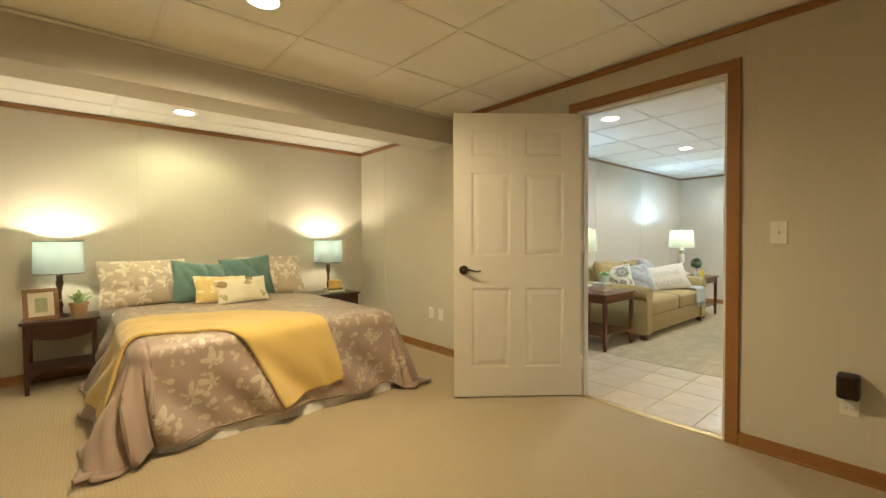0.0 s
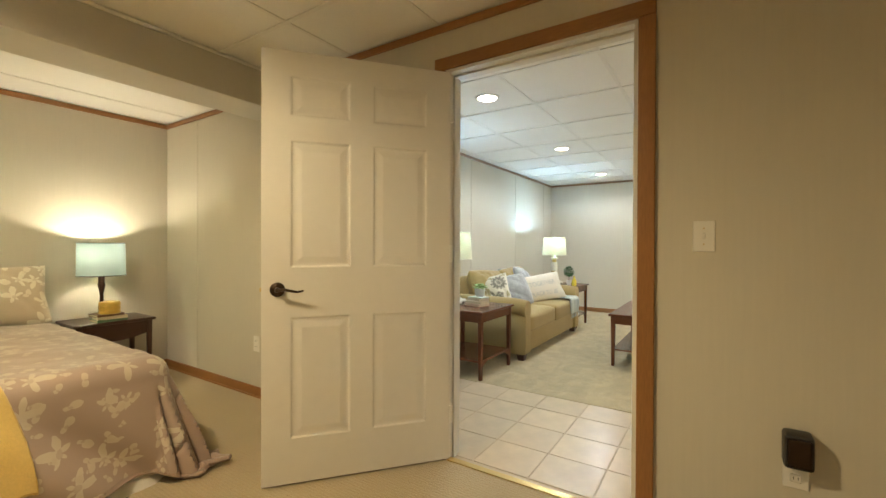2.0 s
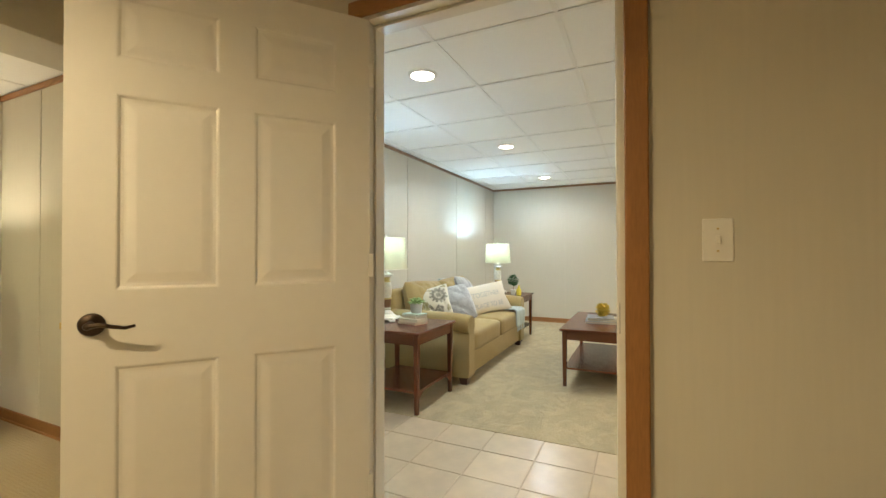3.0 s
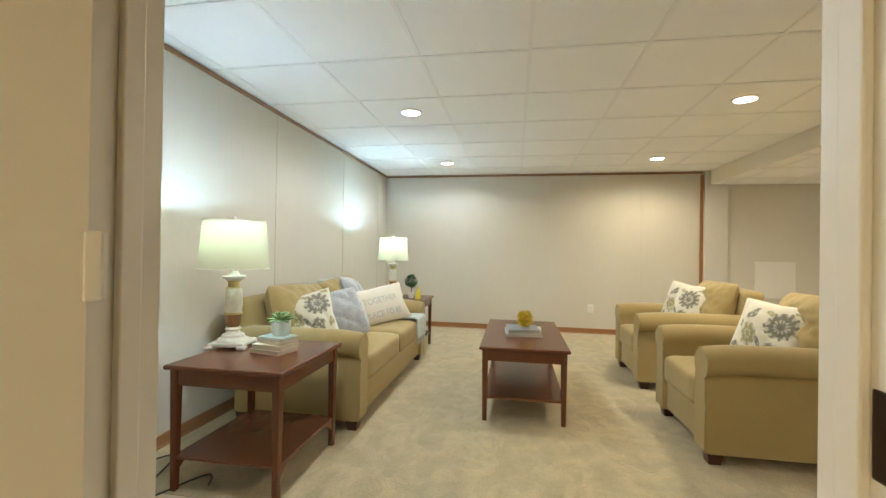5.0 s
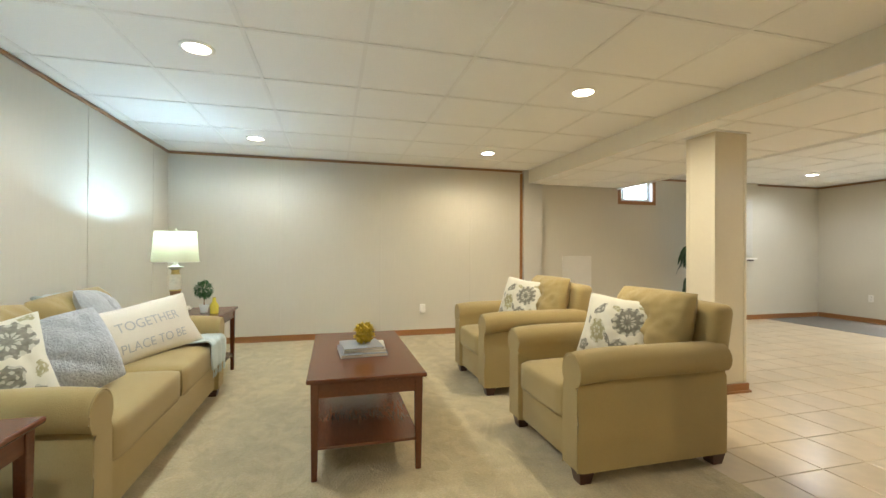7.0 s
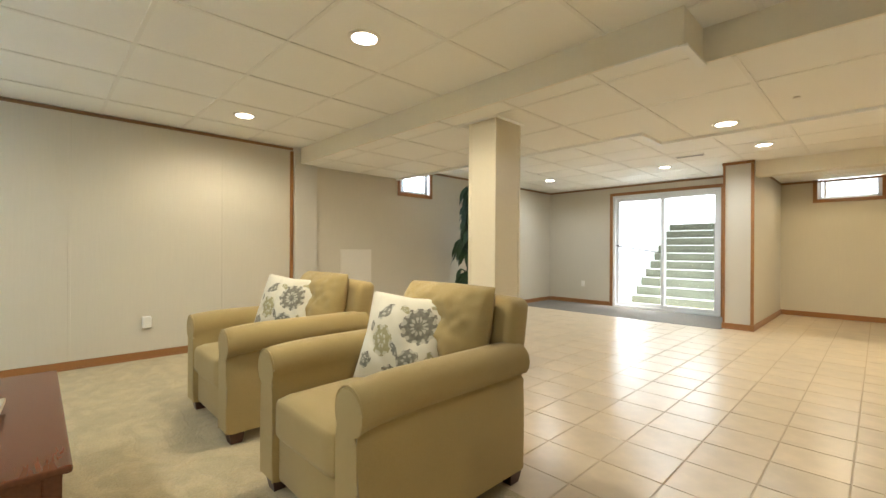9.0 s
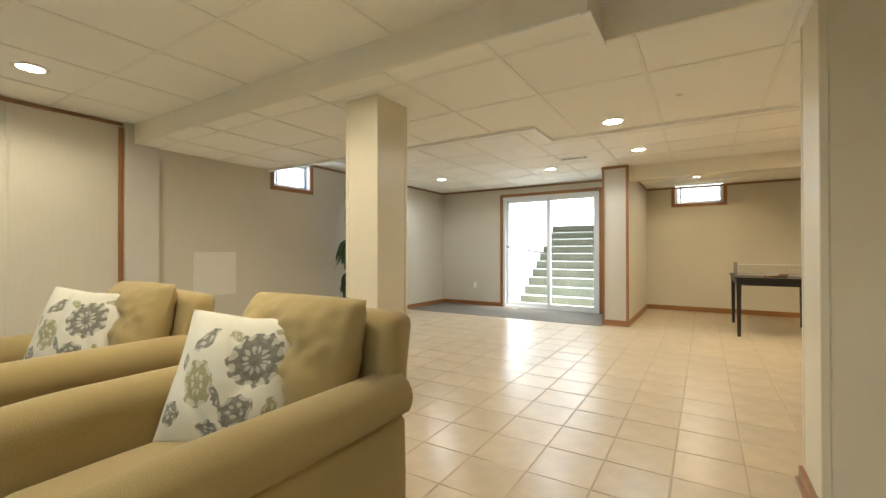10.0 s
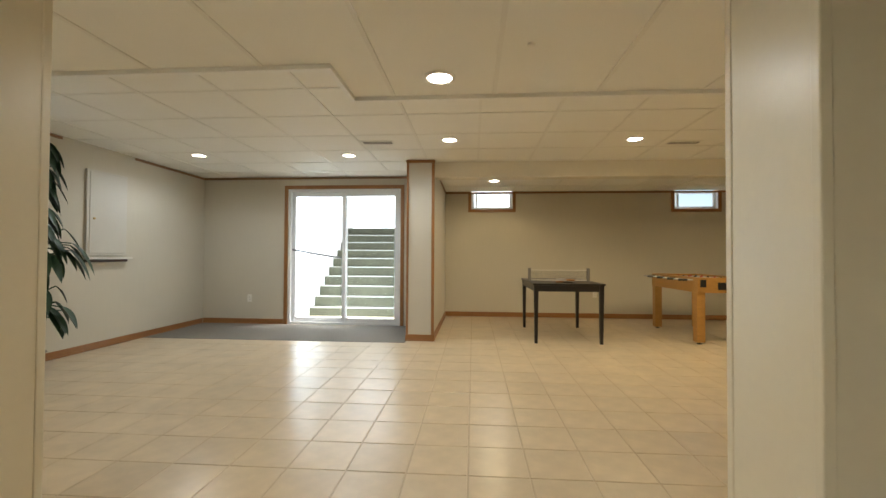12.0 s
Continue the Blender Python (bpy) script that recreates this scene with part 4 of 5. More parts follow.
def seat_furniture(name, label, W, D, seats, at, group="", zt=0.655, bh=0.50, bz=0.845):
    s = thing(name, label, "sofa" if seats > 1 else "armchair", at, group)
    part("base", mk((0.15, W - 0.15, 0.03, D - 0.05, 0.066, 0.285), bev=0.02, seg=3), M_TAN, s, smooth=True)
    aw = 0.172
    arm = rolled_arm(D - 0.10, zt)
    a1 = part("arm", arm, M_TAN, s, smooth=True)
    arm2 = rolled_arm(D - 0.10, zt)
    bmesh.ops.scale(arm2, verts=arm2.verts, vec=(-1, 1, 1))
    bmesh.ops.translate(arm2, verts=arm2.verts, vec=(W, 0, 0))
    a2 = part("arm", arm2, M_TAN, s, smooth=True)
    for own, sx, x0 in ((a1, 1, 0.0), (a2, -1, W)):
        cz = zt - 0.088
        pts = [(x0 + sx * 0.034, 0.004, 0.07), (x0 + sx * 0.032, 0.004, 0.30), (x0 + sx * 0.036, 0.004, cz - 0.088)]
        pts += [(x0 + sx * (0.086 + 0.083 * math.cos(radians(215 - 250 * k / 12))), 0.004, cz - 0.018 + 0.084 * math.sin(radians(215 - 250 * k / 12))) for k in range(13)]
        pts += [(x0 + sx * 0.163, 0.004, 0.30), (x0 + sx * 0.163, 0.004, 0.07)]
        part("piping", tube(bmesh.new(), pts, 0.0045, 6), M_TAN, own, smooth=True)
        part("seam", tube(bmesh.new(), [(x0 + sx * 0.044, 0.02 + (D - 0.15) * k / 8, cz - 0.069) for k in range(9)], 0.004, 6), M_TAN, own)
    bk = bmesh.new()
    box(bk, 0.05, W - 0.05, D - 0.24, D - 0.09, 0.066, bz, bev=0.05, seg=4)
    bmesh.ops.subdivide_edges(bk, edges=[e for e in bk.edges if e.calc_length() > 0.4], cuts=6)
    for v in bk.verts:
        v.co.y += max(0.0, v.co.z - 0.3) * 0.17
        v.co.z += 0.012 * math.sin(v.co.x / W * math.pi) if v.co.z > 0.7 else 0
    part("backrest", bk, M_TAN, s, smooth=True)
    cw = (W - 2 * aw) / seats
    for k in range(seats):
        part("seat_cushion", puffy(cw - 0.006, D - 0.25, 0.19, 12, 0.022, 0.045, k), M_TAN, s, smooth=True, at=pose(aw + k * cw + 0.003, -0.005, 0.265))
    for k in range(seats):
        part("back_cushion", pillow_bm(cw + (0.10 if seats == 1 else -0.02), bh, 0.26 if seats == 1 else 0.29, 36, k + seats, 0.03, 0.03, 3.0, 0.035 if seats == 1 else 0.09, 0.026), M_TAN, s, "loose tan back cushion", smooth=True, at=pose(aw + (k + 0.5) * cw, D - 0.335, 0.43, -17, 0 if seats == 1 else 3 - 5 * k))
    for x in (0.04, W - 0.125):
        for y in (0.02, D - 0.18):
            bm = mk((x, x + 0.085, y, y + 0.085, 0.0, 0.07))
            for v in bm.verts:
                if v.co.z < 0.01:
                    v.co.x = x + 0.0425 + (v.co.x - x - 0.0425) * 0.7
                    v.co.y = y + 0.0425 + (v.co.y - y - 0.0425) * 0.7
            part("foot", bm, M_FOOT, s, "dark tapered wooden foot")
    return s


seat_furniture("sofa", "tan upholstered rolled-arm sofa with two seat cushions", 1.94, 0.97, 2, pose(4.60, 2.36, 0.004), zt=0.63, bh=0.46, bz=0.80)
seat_furniture("armchair", "tan upholstered rolled-arm armchair with a loose back cushion", 0.86, 1.0, 1, pose(5.445, 0.387, 0.004, 0, 0, 180), "tan armchairs", zt=0.655)
seat_furniture("armchair", "tan upholstered rolled-arm armchair farther along the carpet", 0.86, 1.0, 1, pose(6.745, 0.38, 0.004, 0, 0, 180), "tan armchairs", zt=0.655)


def pillow(label, w, h, t, material, at, seed=0, wr=0.008, name="throw_pillow"):
    ob = part(name, pillow_bm(w, h, t, 32, seed, 0.01, wr, soft=0.14 if material == M_FUR else 0.0, crease=0.0 if wr == 0 else 0.02), material, smooth=True, at=at)
    return tagged(ob, label, "pillow")


# armchair pillows lean on the far arm side of the back cushion
pillow("cream floral throw pillow on the tan armchair", 0.45, 0.45, 0.19, M_FLOR, pose(5.05, -0.095, 0.435, -22, 4, 208), 3)
pillow("cream floral throw pillow on the tan armchair", 0.45, 0.45, 0.19, M_FLOR, pose(6.40, -0.09, 0.455, -20, 5, 208), 5)
# sofa pillows
pillow("cream floral throw pillow against the sofa back", 0.42, 0.42, 0.19, M_FLOR, pose(4.90, 2.82, 0.455, -30, -14, -62), 7)
pillow("fluffy grey faux-fur throw pillow", 0.44, 0.42, 0.22, M_FUR, pose(5.12, 2.66, 0.455, -30, -16, -54), 8, 0.012)
pillow("fluffy grey faux-fur throw pillow leaning on the sofa back", 0.52, 0.42, 0.20, M_FUR, pose(6.00, 2.86, 0.50, -26, 8, 8), 9, 0.012)
pillow("cream floral throw pillow in the sofa corner", 0.40, 0.42, 0.14, M_FLOR, pose(6.22, 2.98, 0.455, -18, 4, 20), 10)
LUM = pose(5.80, 2.63, 0.462, -24, -6, -30)
pillow("long oatmeal lumbar pillow lettered with grey words", 0.86, 0.36, 0.15, M_LUMB, LUM, 11, 0.0)


def lettering(text, size, width_m, x, z, w, h, t):
    cu = bpy.data.curves.new("lettering", "FONT")
    cu.body, cu.size, cu.align_x = text, size, "CENTER"
    tmp = bpy.data.objects.new("tmp", cu)
    scene.collection.objects.link(tmp)
    dg = bpy.context.evaluated_depsgraph_get()
    me = tmp.evaluated_get(dg).to_mesh()
    bm = bmesh.new()
    bm.from_mesh(me)
    tmp.evaluated_get(dg).to_mesh_clear()
    bpy.data.objects.remove(tmp)
    bmesh.ops.triangulate(bm, faces=bm.faces[:])
    xs = [v.co.x for v in bm.verts]
    k = width_m / (max(xs) - min(xs))
    for v in bm.verts:
        px, pz = v.co.x * k + x, v.co.y * k + z
        u, q = px / (w / 2) , (pz - h / 2) / (h / 2)
        f = max(0.0, (1 - abs(u) ** 2.2) * (1 - abs(q) ** 2.2)) ** 0.55
        v.co = Vector((px, -(t / 2) * f - 0.004, pz))
    return bm


ink = mat("grey print", (0.42, 0.42, 0.40), 0.9)
lp = bpy.data.objects["throw_pillow.006"] if "throw_pillow.006" in bpy.data.objects else None
for txt, wd, zz in [("TOGETHER", 0.42, 0.19), ("PLACE TO BE", 0.44, 0.065)]:
    part("lettering", lettering(txt, 0.1, wd, 0.06, zz, 0.86, 0.36, 0.15), ink, lp, "grey printed words")


def sheet(pts_fn, nu, nv, material, name, label, category, thick=0.008):
    """A cloth from a two-way map, with thickness."""
    bm = bmesh.new()
    uv = bm.loops.layers.uv.new("cloth")
    g = [[bm.verts.new(pts_fn(i / nu, j / nv)[0]) for i in range(nu + 1)] for j in range(nv + 1)]
    for j in range(nv):
        for i in range(nu):
            ids = [(j, i), (j, i + 1), (j + 1, i + 1), (j + 1, i)]
            f = bm.faces.new([g[a][b] for a, b in ids])
            for lp2, (a, b) in zip(f.loops, ids):
                lp2[uv].uv = pts_fn(b / nu, a / nv)[1]
    ob = part(name, bm, material, smooth=True)
    sm = ob.modifiers.new("thickness", "SOLIDIFY")
    sm.thickness, sm.offset = thick, 0.0
    if label:
        tagged(ob, label, category)
    return ob


# aqua throw over the sofa front edge
def aqua(u, v):
    s = v * 0.66           # from the seat back towards the floor
    x = 6.06 + 0.30 * u + 0.05 * v
    if s < 0.42:
        y, z = 2.80 - s, 0.498 + 0.004 * math.sin(9 * u + 7 * v)
    elif s < 0.50:
        a = (s - 0.42) / 0.08 * math.pi / 2
        y, z = 2.38 - 0.045 * math.sin(a), 0.455 + 0.043 * math.cos(a)
    else:
        y, z = 2.335 + 0.006 * math.sin(18 * u), 0.455 - (s - 0.50)
    return (x + 0.012 * math.sin(12 * v + 5 * u), y + 0.008 * math.sin(16 * u + 3 * v), z), (u * 0.3, s)


aq = sheet(aqua, 24, 50, M_AQUA, "throw_blanket", "pale aqua knit throw hanging over the sofa seat", "blanket", 0.012)
for k in range(12):
    u = (k + 0.5) / 12
    p = Vector(aqua(u, 1.0)[0])
    part("tassel", tube(bmesh.new(), [p, p + Vector((0.004, -0.002, -0.03)), p + Vector((0.0, 0.0, -0.06))], 0.006, 6, 0.6), M_AQUA, aq)
aq2 = sheet(lambda u, v: ((5.93 + 0.34 * u, 3.13 + 0.16 * math.sin(math.pi * v) * 0.6 + 0.12 * v, 0.818 + 0.022 * math.sin(math.pi * v) + 0.006 * math.sin(20 * u) - (0.0 if 0.15 < v < 0.85 else 0.02)), (u, v)), 16, 12, M_AQUA, "folded_blanket", "pale aqua blanket folded over the sofa back", "blanket", 0.014)

# ---- bed ----
BX0, BX1, BY0, BY1, BZ = 0.05, 1.55, 3.06, 4.96, 0.585


def drape(s, t, off=0.0, fold=1.0):
    """Where the comforter's cloth point (s, t) lies on and over the mattress."""
    px, py = min(max(s, BX0), BX1), min(max(t, BY0), BY1)
    ex, ey = s - px, t - py
    d = math.hypot(ex, ey)
    z = BZ + off + 0.012 * noise.noise(Vector((s * 3, t * 3, 0))) + 0.006 * noise.noise(Vector((s * 9, t * 9, 4)))
    z += 0.03 * math.sin(math.pi * min(1, max(0, (s - BX0) / (BX1 - BX0)))) * 0.5
    if d < 1e-6:
        return Vector((px, py, z))
    nx, ny = ex / d, ey / d
    if d > 0.64:
        d = 0.64 + (d - 0.64) * 0.28
    r = 0.09 + off
    q = r * math.pi / 2
    if d < q:
        a = d / r
        out, down = r * math.sin(a), r * (1 - math.cos(a))
    else:
        h = d - q
        corner = abs(nx * ny) * 2
        par = s * 7.0 + t * 6.0 + 5 * math.atan2(ny, nx)
        wave = (math.sin(par * 1.7) + 0.6 * math.sin(par * 3.1 + 1.3)) * 0.03 * fold * min(1, h / 0.3)
        tilt = 0.15 + 0.12 * corner + 0.17 * max(0.0, -nx)
        out, down = r + h * tilt + wave + 0.06 * corner * h, r + h * math.cos(tilt)
    lim = z - 0.02
    if down > lim:
        over = down - lim
        out += over * 0.95
        down = lim - 0.02 * abs(math.sin(over * 16)) - 0.012 * math.sin(over * 30) ** 2
    return Vector((px + nx * out, py + ny * out, z - down + 0.004 * noise.noise(Vector((s * 14, t * 14, 2)))))


bed = thing("bed", "made bed with floral comforter and white bed skirt", "bed")
part("box_spring", mk((BX0 + 0.02, BX1 - 0.02, BY0 + 0.02, BY1, 0.16, 0.33), bev=0.02), M_SKIRT, bed)
part("mattress", mk((BX0 + 0.01, BX1 - 0.01, BY0 + 0.01, BY1, 0.33, 0.545), bev=0.04, seg=3), M_SKIRT, bed, smooth=True)
sk = bmesh.new()
prev = None
N = 180
for i in range(N + 1):
    p = i / N * (2 * 1.88 + 1.52)
    if p < 1.88:
        x, y, nx, ny = BX0 - 0.0, BY1 - p, -1, 0
    elif p < 1.88 + 1.52:
        x, y, nx, ny = BX0 + (p - 1.88), BY0 + 0.01, 0, -1
    else:
        x, y, nx, ny = BX1, BY0 + (p - 3.40), 1, 0
    w = 0.014 * math.sin(p * 26) + 0.008 * math.sin(p * 61)
    a = sk.verts.new((x + nx * 0.02, y + ny * 0.02, 0.33)); b = sk.verts.new((x + nx * (0.15 + w), y + ny * (0.15 + w), 0.006))
    if prev:
        sk.faces.new((prev[0], prev[1], b, a))
    prev = (a, b)
part("bed_skirt", sk, M_SKIRT, bed, "white gathered bed skirt", smooth=True)
S0, S1, T0 = BX0 - 0.70, BX1 + 0.70, BY0 - 0.575
comf = thing("comforter", "taupe satin comforter printed with cream flowers, draped to the floor", "comforter")


def comforter_piece(name, a, b, nu, material, label):
    """A lengthwise strip of the comforter's cloth between s = a and s = b."""
    ob = sheet(lambda u, v: (drape(a + (b - a) * u, T0 + (4.62 - T0) * v), (a + (b - a) * u, T0 + (4.62 - T0) * v)), nu, 150, material, name, "", "", 0.022)
    ob.parent = comf
    return tagged(ob, label)


SL, SR = BX0 - 0.02, BX1 + 0.20
comforter_piece("printed_panel", SL, SR, 96, M_DUVET, "satin panel printed with cream flowers")
comforter_piece("side_border", S0, SL, 40, M_PLAINDUV, "plain taupe satin border")
comforter_piece("side_border", SR, S1, 28, M_PLAINDUV, "plain taupe satin border")
for nm, fn in [("seam", lambda k: drape(SL, T0 + (4.62 - T0) * k / 80)), ("seam", lambda k: drape(SR, T0 + (4.62 - T0) * k / 80)), ("hem", lambda k: drape(S0 + (S1 - S0) * k / 80, T0))]:
    part(nm, tube(bmesh.new(), [fn(k) for k in range(81)], 0.013 if nm == "seam" else 0.014, 6), M_PLAINDUV, comf, "taupe satin piping", smooth=True)


def throw_map(u, v):
    """A folded band that runs over the foot of the bed on the slant."""
    path = [Vector((-0.50, 3.50)), Vector((0.0, 3.50)), Vector((0.40, 3.36)), Vector((0.74, 3.06)), Vector((0.98, 2.53))]
    k = u * (len(path) - 1)
    i = min(int(k), len(path) - 2)
    f = k - i
    def at_(j):
        return path[min(max(j, 0), len(path) - 1)]
    p0, p1, p2, p3 = at_(i - 1), at_(i), at_(i + 1), at_(i + 2)
    c = 0.5 * (2 * p1 + (p2 - p0) * f + (2 * p0 - 5 * p1 + 4 * p2 - p3) * f * f + (3 * p1 - p0 - 3 * p2 + p3) * f ** 3)
    nrm = [Vector((0.05, 1)), Vector((0.1, 1)), Vector((0.45, 0.9)), Vector((0.85, 0.45)), Vector((1, 0.2))]
    w = nrm[i].lerp(nrm[i + 1], f).normalized()
    st2 = c + w * ((v - 0.42) * (0.66 - (0.40 * u * u if v > 0.42 else 0.0)))
    p = drape(st2.x, st2.y, 0.024 + 0.004 * math.sin(14 * v + 9 * u), 1.0)
    return p, (st2.x, st2.y)


tb = sheet(throw_map, 90, 44, M_YELT, "throw_blanket", "mustard yellow fleece throw laid across the foot of the bed", "blanket", 0.02)
pillow("cream floral pillow sham at the head of the bed", 0.66, 0.45, 0.20, M_SHAM, pose(0.20, 4.64, 0.585, -28, 0, 3), 21, 0.012)
pillow("cream floral pillow sham at the head of the bed", 0.66, 0.45, 0.20, M_SHAM, pose(1.28, 4.68, 0.585, -28, 0, -3), 22, 0.012)
pillow("teal velvet throw pillow on the bed", 0.46, 0.40, 0.17, M_TEAL, pose(0.58, 4.47, 0.60, -28, 7, 8), 23, 0.01)
pillow("teal velvet throw pillow on the bed", 0.46, 0.40, 0.17, M_TEAL, pose(1.01, 4.55, 0.61, -20, -5, -8), 24, 0.01)
pillow("small yellow patterned throw pillow on the bed", 0.44, 0.26, 0.13, M_YELP, pose(0.72, 4.32, 0.605, -30, 3, 4), 25)
pillow("small cream throw pillow printed with a bird", 0.42, 0.25, 0.13, M_BIRD, pose(0.86, 4.20, 0.605, -34, -3, -4), 26)

# ---- lamps ----
M_LWHITE = mat("distressed white wood", (0.70, 0.66, 0.56), 0.6, grain=0.2, scale=50, stain=0.1, stain_scale=20, bump=0.15)
M_LBROWN = mat("worn brown wood", (0.22, 0.11, 0.045), 0.6, grain=0.3, scale=40)
M_GOLD = mat("antique gold paint", (0.55, 0.42, 0.16), 0.5, grain=0.2, scale=60, metal=0.3)
M_SHC = shade_mat("cream linen shade", (0.80, 0.76, 0.56), (0.215, 0.19, 0.095))
M_SHA = shade_mat("aqua linen shade", (0.54, 0.65, 0.63), (0.075, 0.105, 0.105))
M_BULB = glow("lit bulb", (1.0, 0.88, 0.68), 20)
M_BULBC = glow("lit daylight bulb", (0.70, 0.88, 1.0), 12)


def shade(par, r0, r1, z0, z1, material):
    bm = bmesh.new()
    seg = 56
    a = [bm.verts.new((r0 * math.cos(2 * math.pi * i / seg), r0 * math.sin(2 * math.pi * i / seg), z0)) for i in range(seg)]
    b = [bm.verts.new((r1 * math.cos(2 * math.pi * i / seg), r1 * math.sin(2 * math.pi * i / seg), z1)) for i in range(seg)]
    for i in range(seg):
        bm.faces.new((a[i], a[(i + 1) % seg], b[(i + 1) % seg], b[i]))
    s = part("shade", bm, material, par, "glowing fabric drum shade", smooth=True)
    for r, z in ((r0, z0), (r1, z1)):
        ring = tube(bmesh.new(), [((r + 0.0005) * Vector((math.cos(2 * math.pi * i / 40), math.sin(2 * math.pi * i / 40), 0)) + Vector((0, 0, z))) for i in range(41)], 0.0035, 6)
        part("rim", ring, M_LWHITE if material == M_SHC else M_BRONZE, s)
    part("spider", tube(bmesh.new(), [(-r1, 0, z1 - 0.012), (0, 0, z1 - 0.02), (r1, 0, z1 - 0.012)], 0.0025, 6), M_BRASS, s)
    part("harp", tube(bmesh.new(), [(0.05 * math.sin(math.pi * k / 10) * (1), 0, z0 + (z1 - z0) * k / 10) for k in range(11)], 0.002, 6), M_BRASS, s)


def bulb_light(x, y, z, watts, rgb):
    ob = new("bulb_lamp", bpy.data.lights.new("bulb_lamp", "POINT"))
    ob.data.energy, ob.data.color, ob.data.shadow_soft_size = watts, rgb, 0.03
    ob.location = (x, y, z)


def table_lamp(x, y, z, rot, label, watts):
    L = thing("table_lamp", label, "lamp", pose(x, y, z, 0, 0, rot))
    part("plinth", mk((-0.095, 0.095, -0.095, 0.095, 0.012, 0.034), bev=0.008, seg=3), M_LWHITE, L)
    for a in (-1, 1):
        for b in (-1, 1):
            part("toe", mk((a * 0.085 - 0.025, a * 0.085 + 0.025, b * 0.085 - 0.025, b * 0.085 + 0.025, 0, 0.02), bev=0.008), M_LWHITE, L)
    part("foot", lathe([(0.085, 0.034), (0.08, 0.045), (0.062, 0.055), (0.058, 0.068), (0.04, 0.078), (0.034, 0.09), (0.042, 0.10), (0.034, 0.11)], 28), M_LWHITE, L, smooth=True)
    part("lower_column", lathe([(0.032, 0.11), (0.036, 0.12), (0.040, 0.155), (0.043, 0.18)], 28), M_LBROWN, L, "worn brown turned section", smooth=True)
    part("band", lathe([(0.046, 0.18), (0.048, 0.186), (0.046, 0.192)], 28), M_GOLD, L, "gold band", smooth=True)
    part("column", lathe([(0.042, 0.192), (0.047, 0.23), (0.045, 0.29), (0.040, 0.325)], 28), M_LWHITE, L, smooth=True)
    part("band", lathe([(0.042, 0.325), (0.030, 0.333), (0.030, 0.36), (0.038, 0.368)], 28), M_GOLD, L, "gold band", smooth=True)
    part("cap", lathe([(0.036, 0.368), (0.062, 0.385), (0.064, 0.392), (0.03, 0.40), (0.022, 0.41), (0.022, 0.45)], 28), M_LWHITE, L, smooth=True)
    # Flared cup is added inside the shade to cut the bulb's downward light.
    part("socket", lathe([(0.020, 0.45), (0.020, 0.56), (0.026, 0.585), (0.030, 0.596), (0.029, 0.599), (0.014, 0.592)], 28), M_LWHITE, L, "white socket with an added light-blocking cup", smooth=True)
    part("bulb", lathe([(0.012, 0.598), (0.022, 0.615), (0.028, 0.632), (0.022, 0.642), (0.005, 0.646)], 20), M_BULBC, L, "lit bulb", smooth=True)
    shade(L, 0.182, 0.160, 0.435, 0.70, M_SHC)
    part("finial", lathe([(0.006, 0.685), (0.006, 0.70), (0.012, 0.71), (0.008, 0.722), (0.002, 0.728)], 14), M_LWHITE, L, smooth=True)
    bulb_light(x, y, z + 0.648, watts, (0.46, 0.73, 1.0))
    return L


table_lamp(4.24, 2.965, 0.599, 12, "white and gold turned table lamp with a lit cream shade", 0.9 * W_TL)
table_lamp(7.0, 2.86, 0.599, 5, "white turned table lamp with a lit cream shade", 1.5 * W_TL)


def bed_lamp(x, y, z):
    L = thing("bedside_lamp", "dark turned bedside lamp with a lit aqua drum shade", "lamp", pose(x, y, z), "bedside lamps")
    part("base", lathe([(0.065, 0), (0.065, 0.008), (0.05, 0.016), (0.018, 0.03), (0.014, 0.06), (0.022, 0.09), (0.013, 0.13), (0.012, 0.20), (0.02, 0.24), (0.026, 0.27), (0.02, 0.30), (0.022, 0.33), (0.012, 0.345)], 24), M_ESPR, L, smooth=True)
    part("bulb", lathe([(0.012, 0.452), (0.024, 0.475), (0.028, 0.50), (0.018, 0.518), (0.005, 0.522)], 18), M_BULB, L, "lit bulb", smooth=True)
    shade(L, 0.155, 0.150, 0.345, 0.60, M_SHA)
    # Unseen wide cup, put here to keep bulb light off the wall below.
    part("socket", lathe([(0.014, 0.345), (0.014, 0.43), (0.04, 0.445), (0.052, 0.452), (0.050, 0.455), (0.012, 0.448)], 24), M_BRASS, L, "brass socket with an added light-blocking cup", smooth=True)
    bulb_light(x, y, z + 0.525, W_BL, (1.0, 0.88, 0.66))


bed_lamp(-0.36, 4.78, 0.55)
bed_lamp(1.93, 4.78, 0.55)


# ---- small things ----
def book(w, d, h, cover, at, label):
    b = thing("book", label, "book", at)
    part("page_block", mk((0.003, w - 0.003, 0.004, d - 0.004, 0.003, h - 0.003)), M_PAPER, b)
    part("cover", mk((0, w, 0, d, 0, 0.003), (0, w, 0, d, h - 0.003, h), (0, w, 0, 0.004, 0, h), bev=0.001, seg=1), cover, b)
    return b


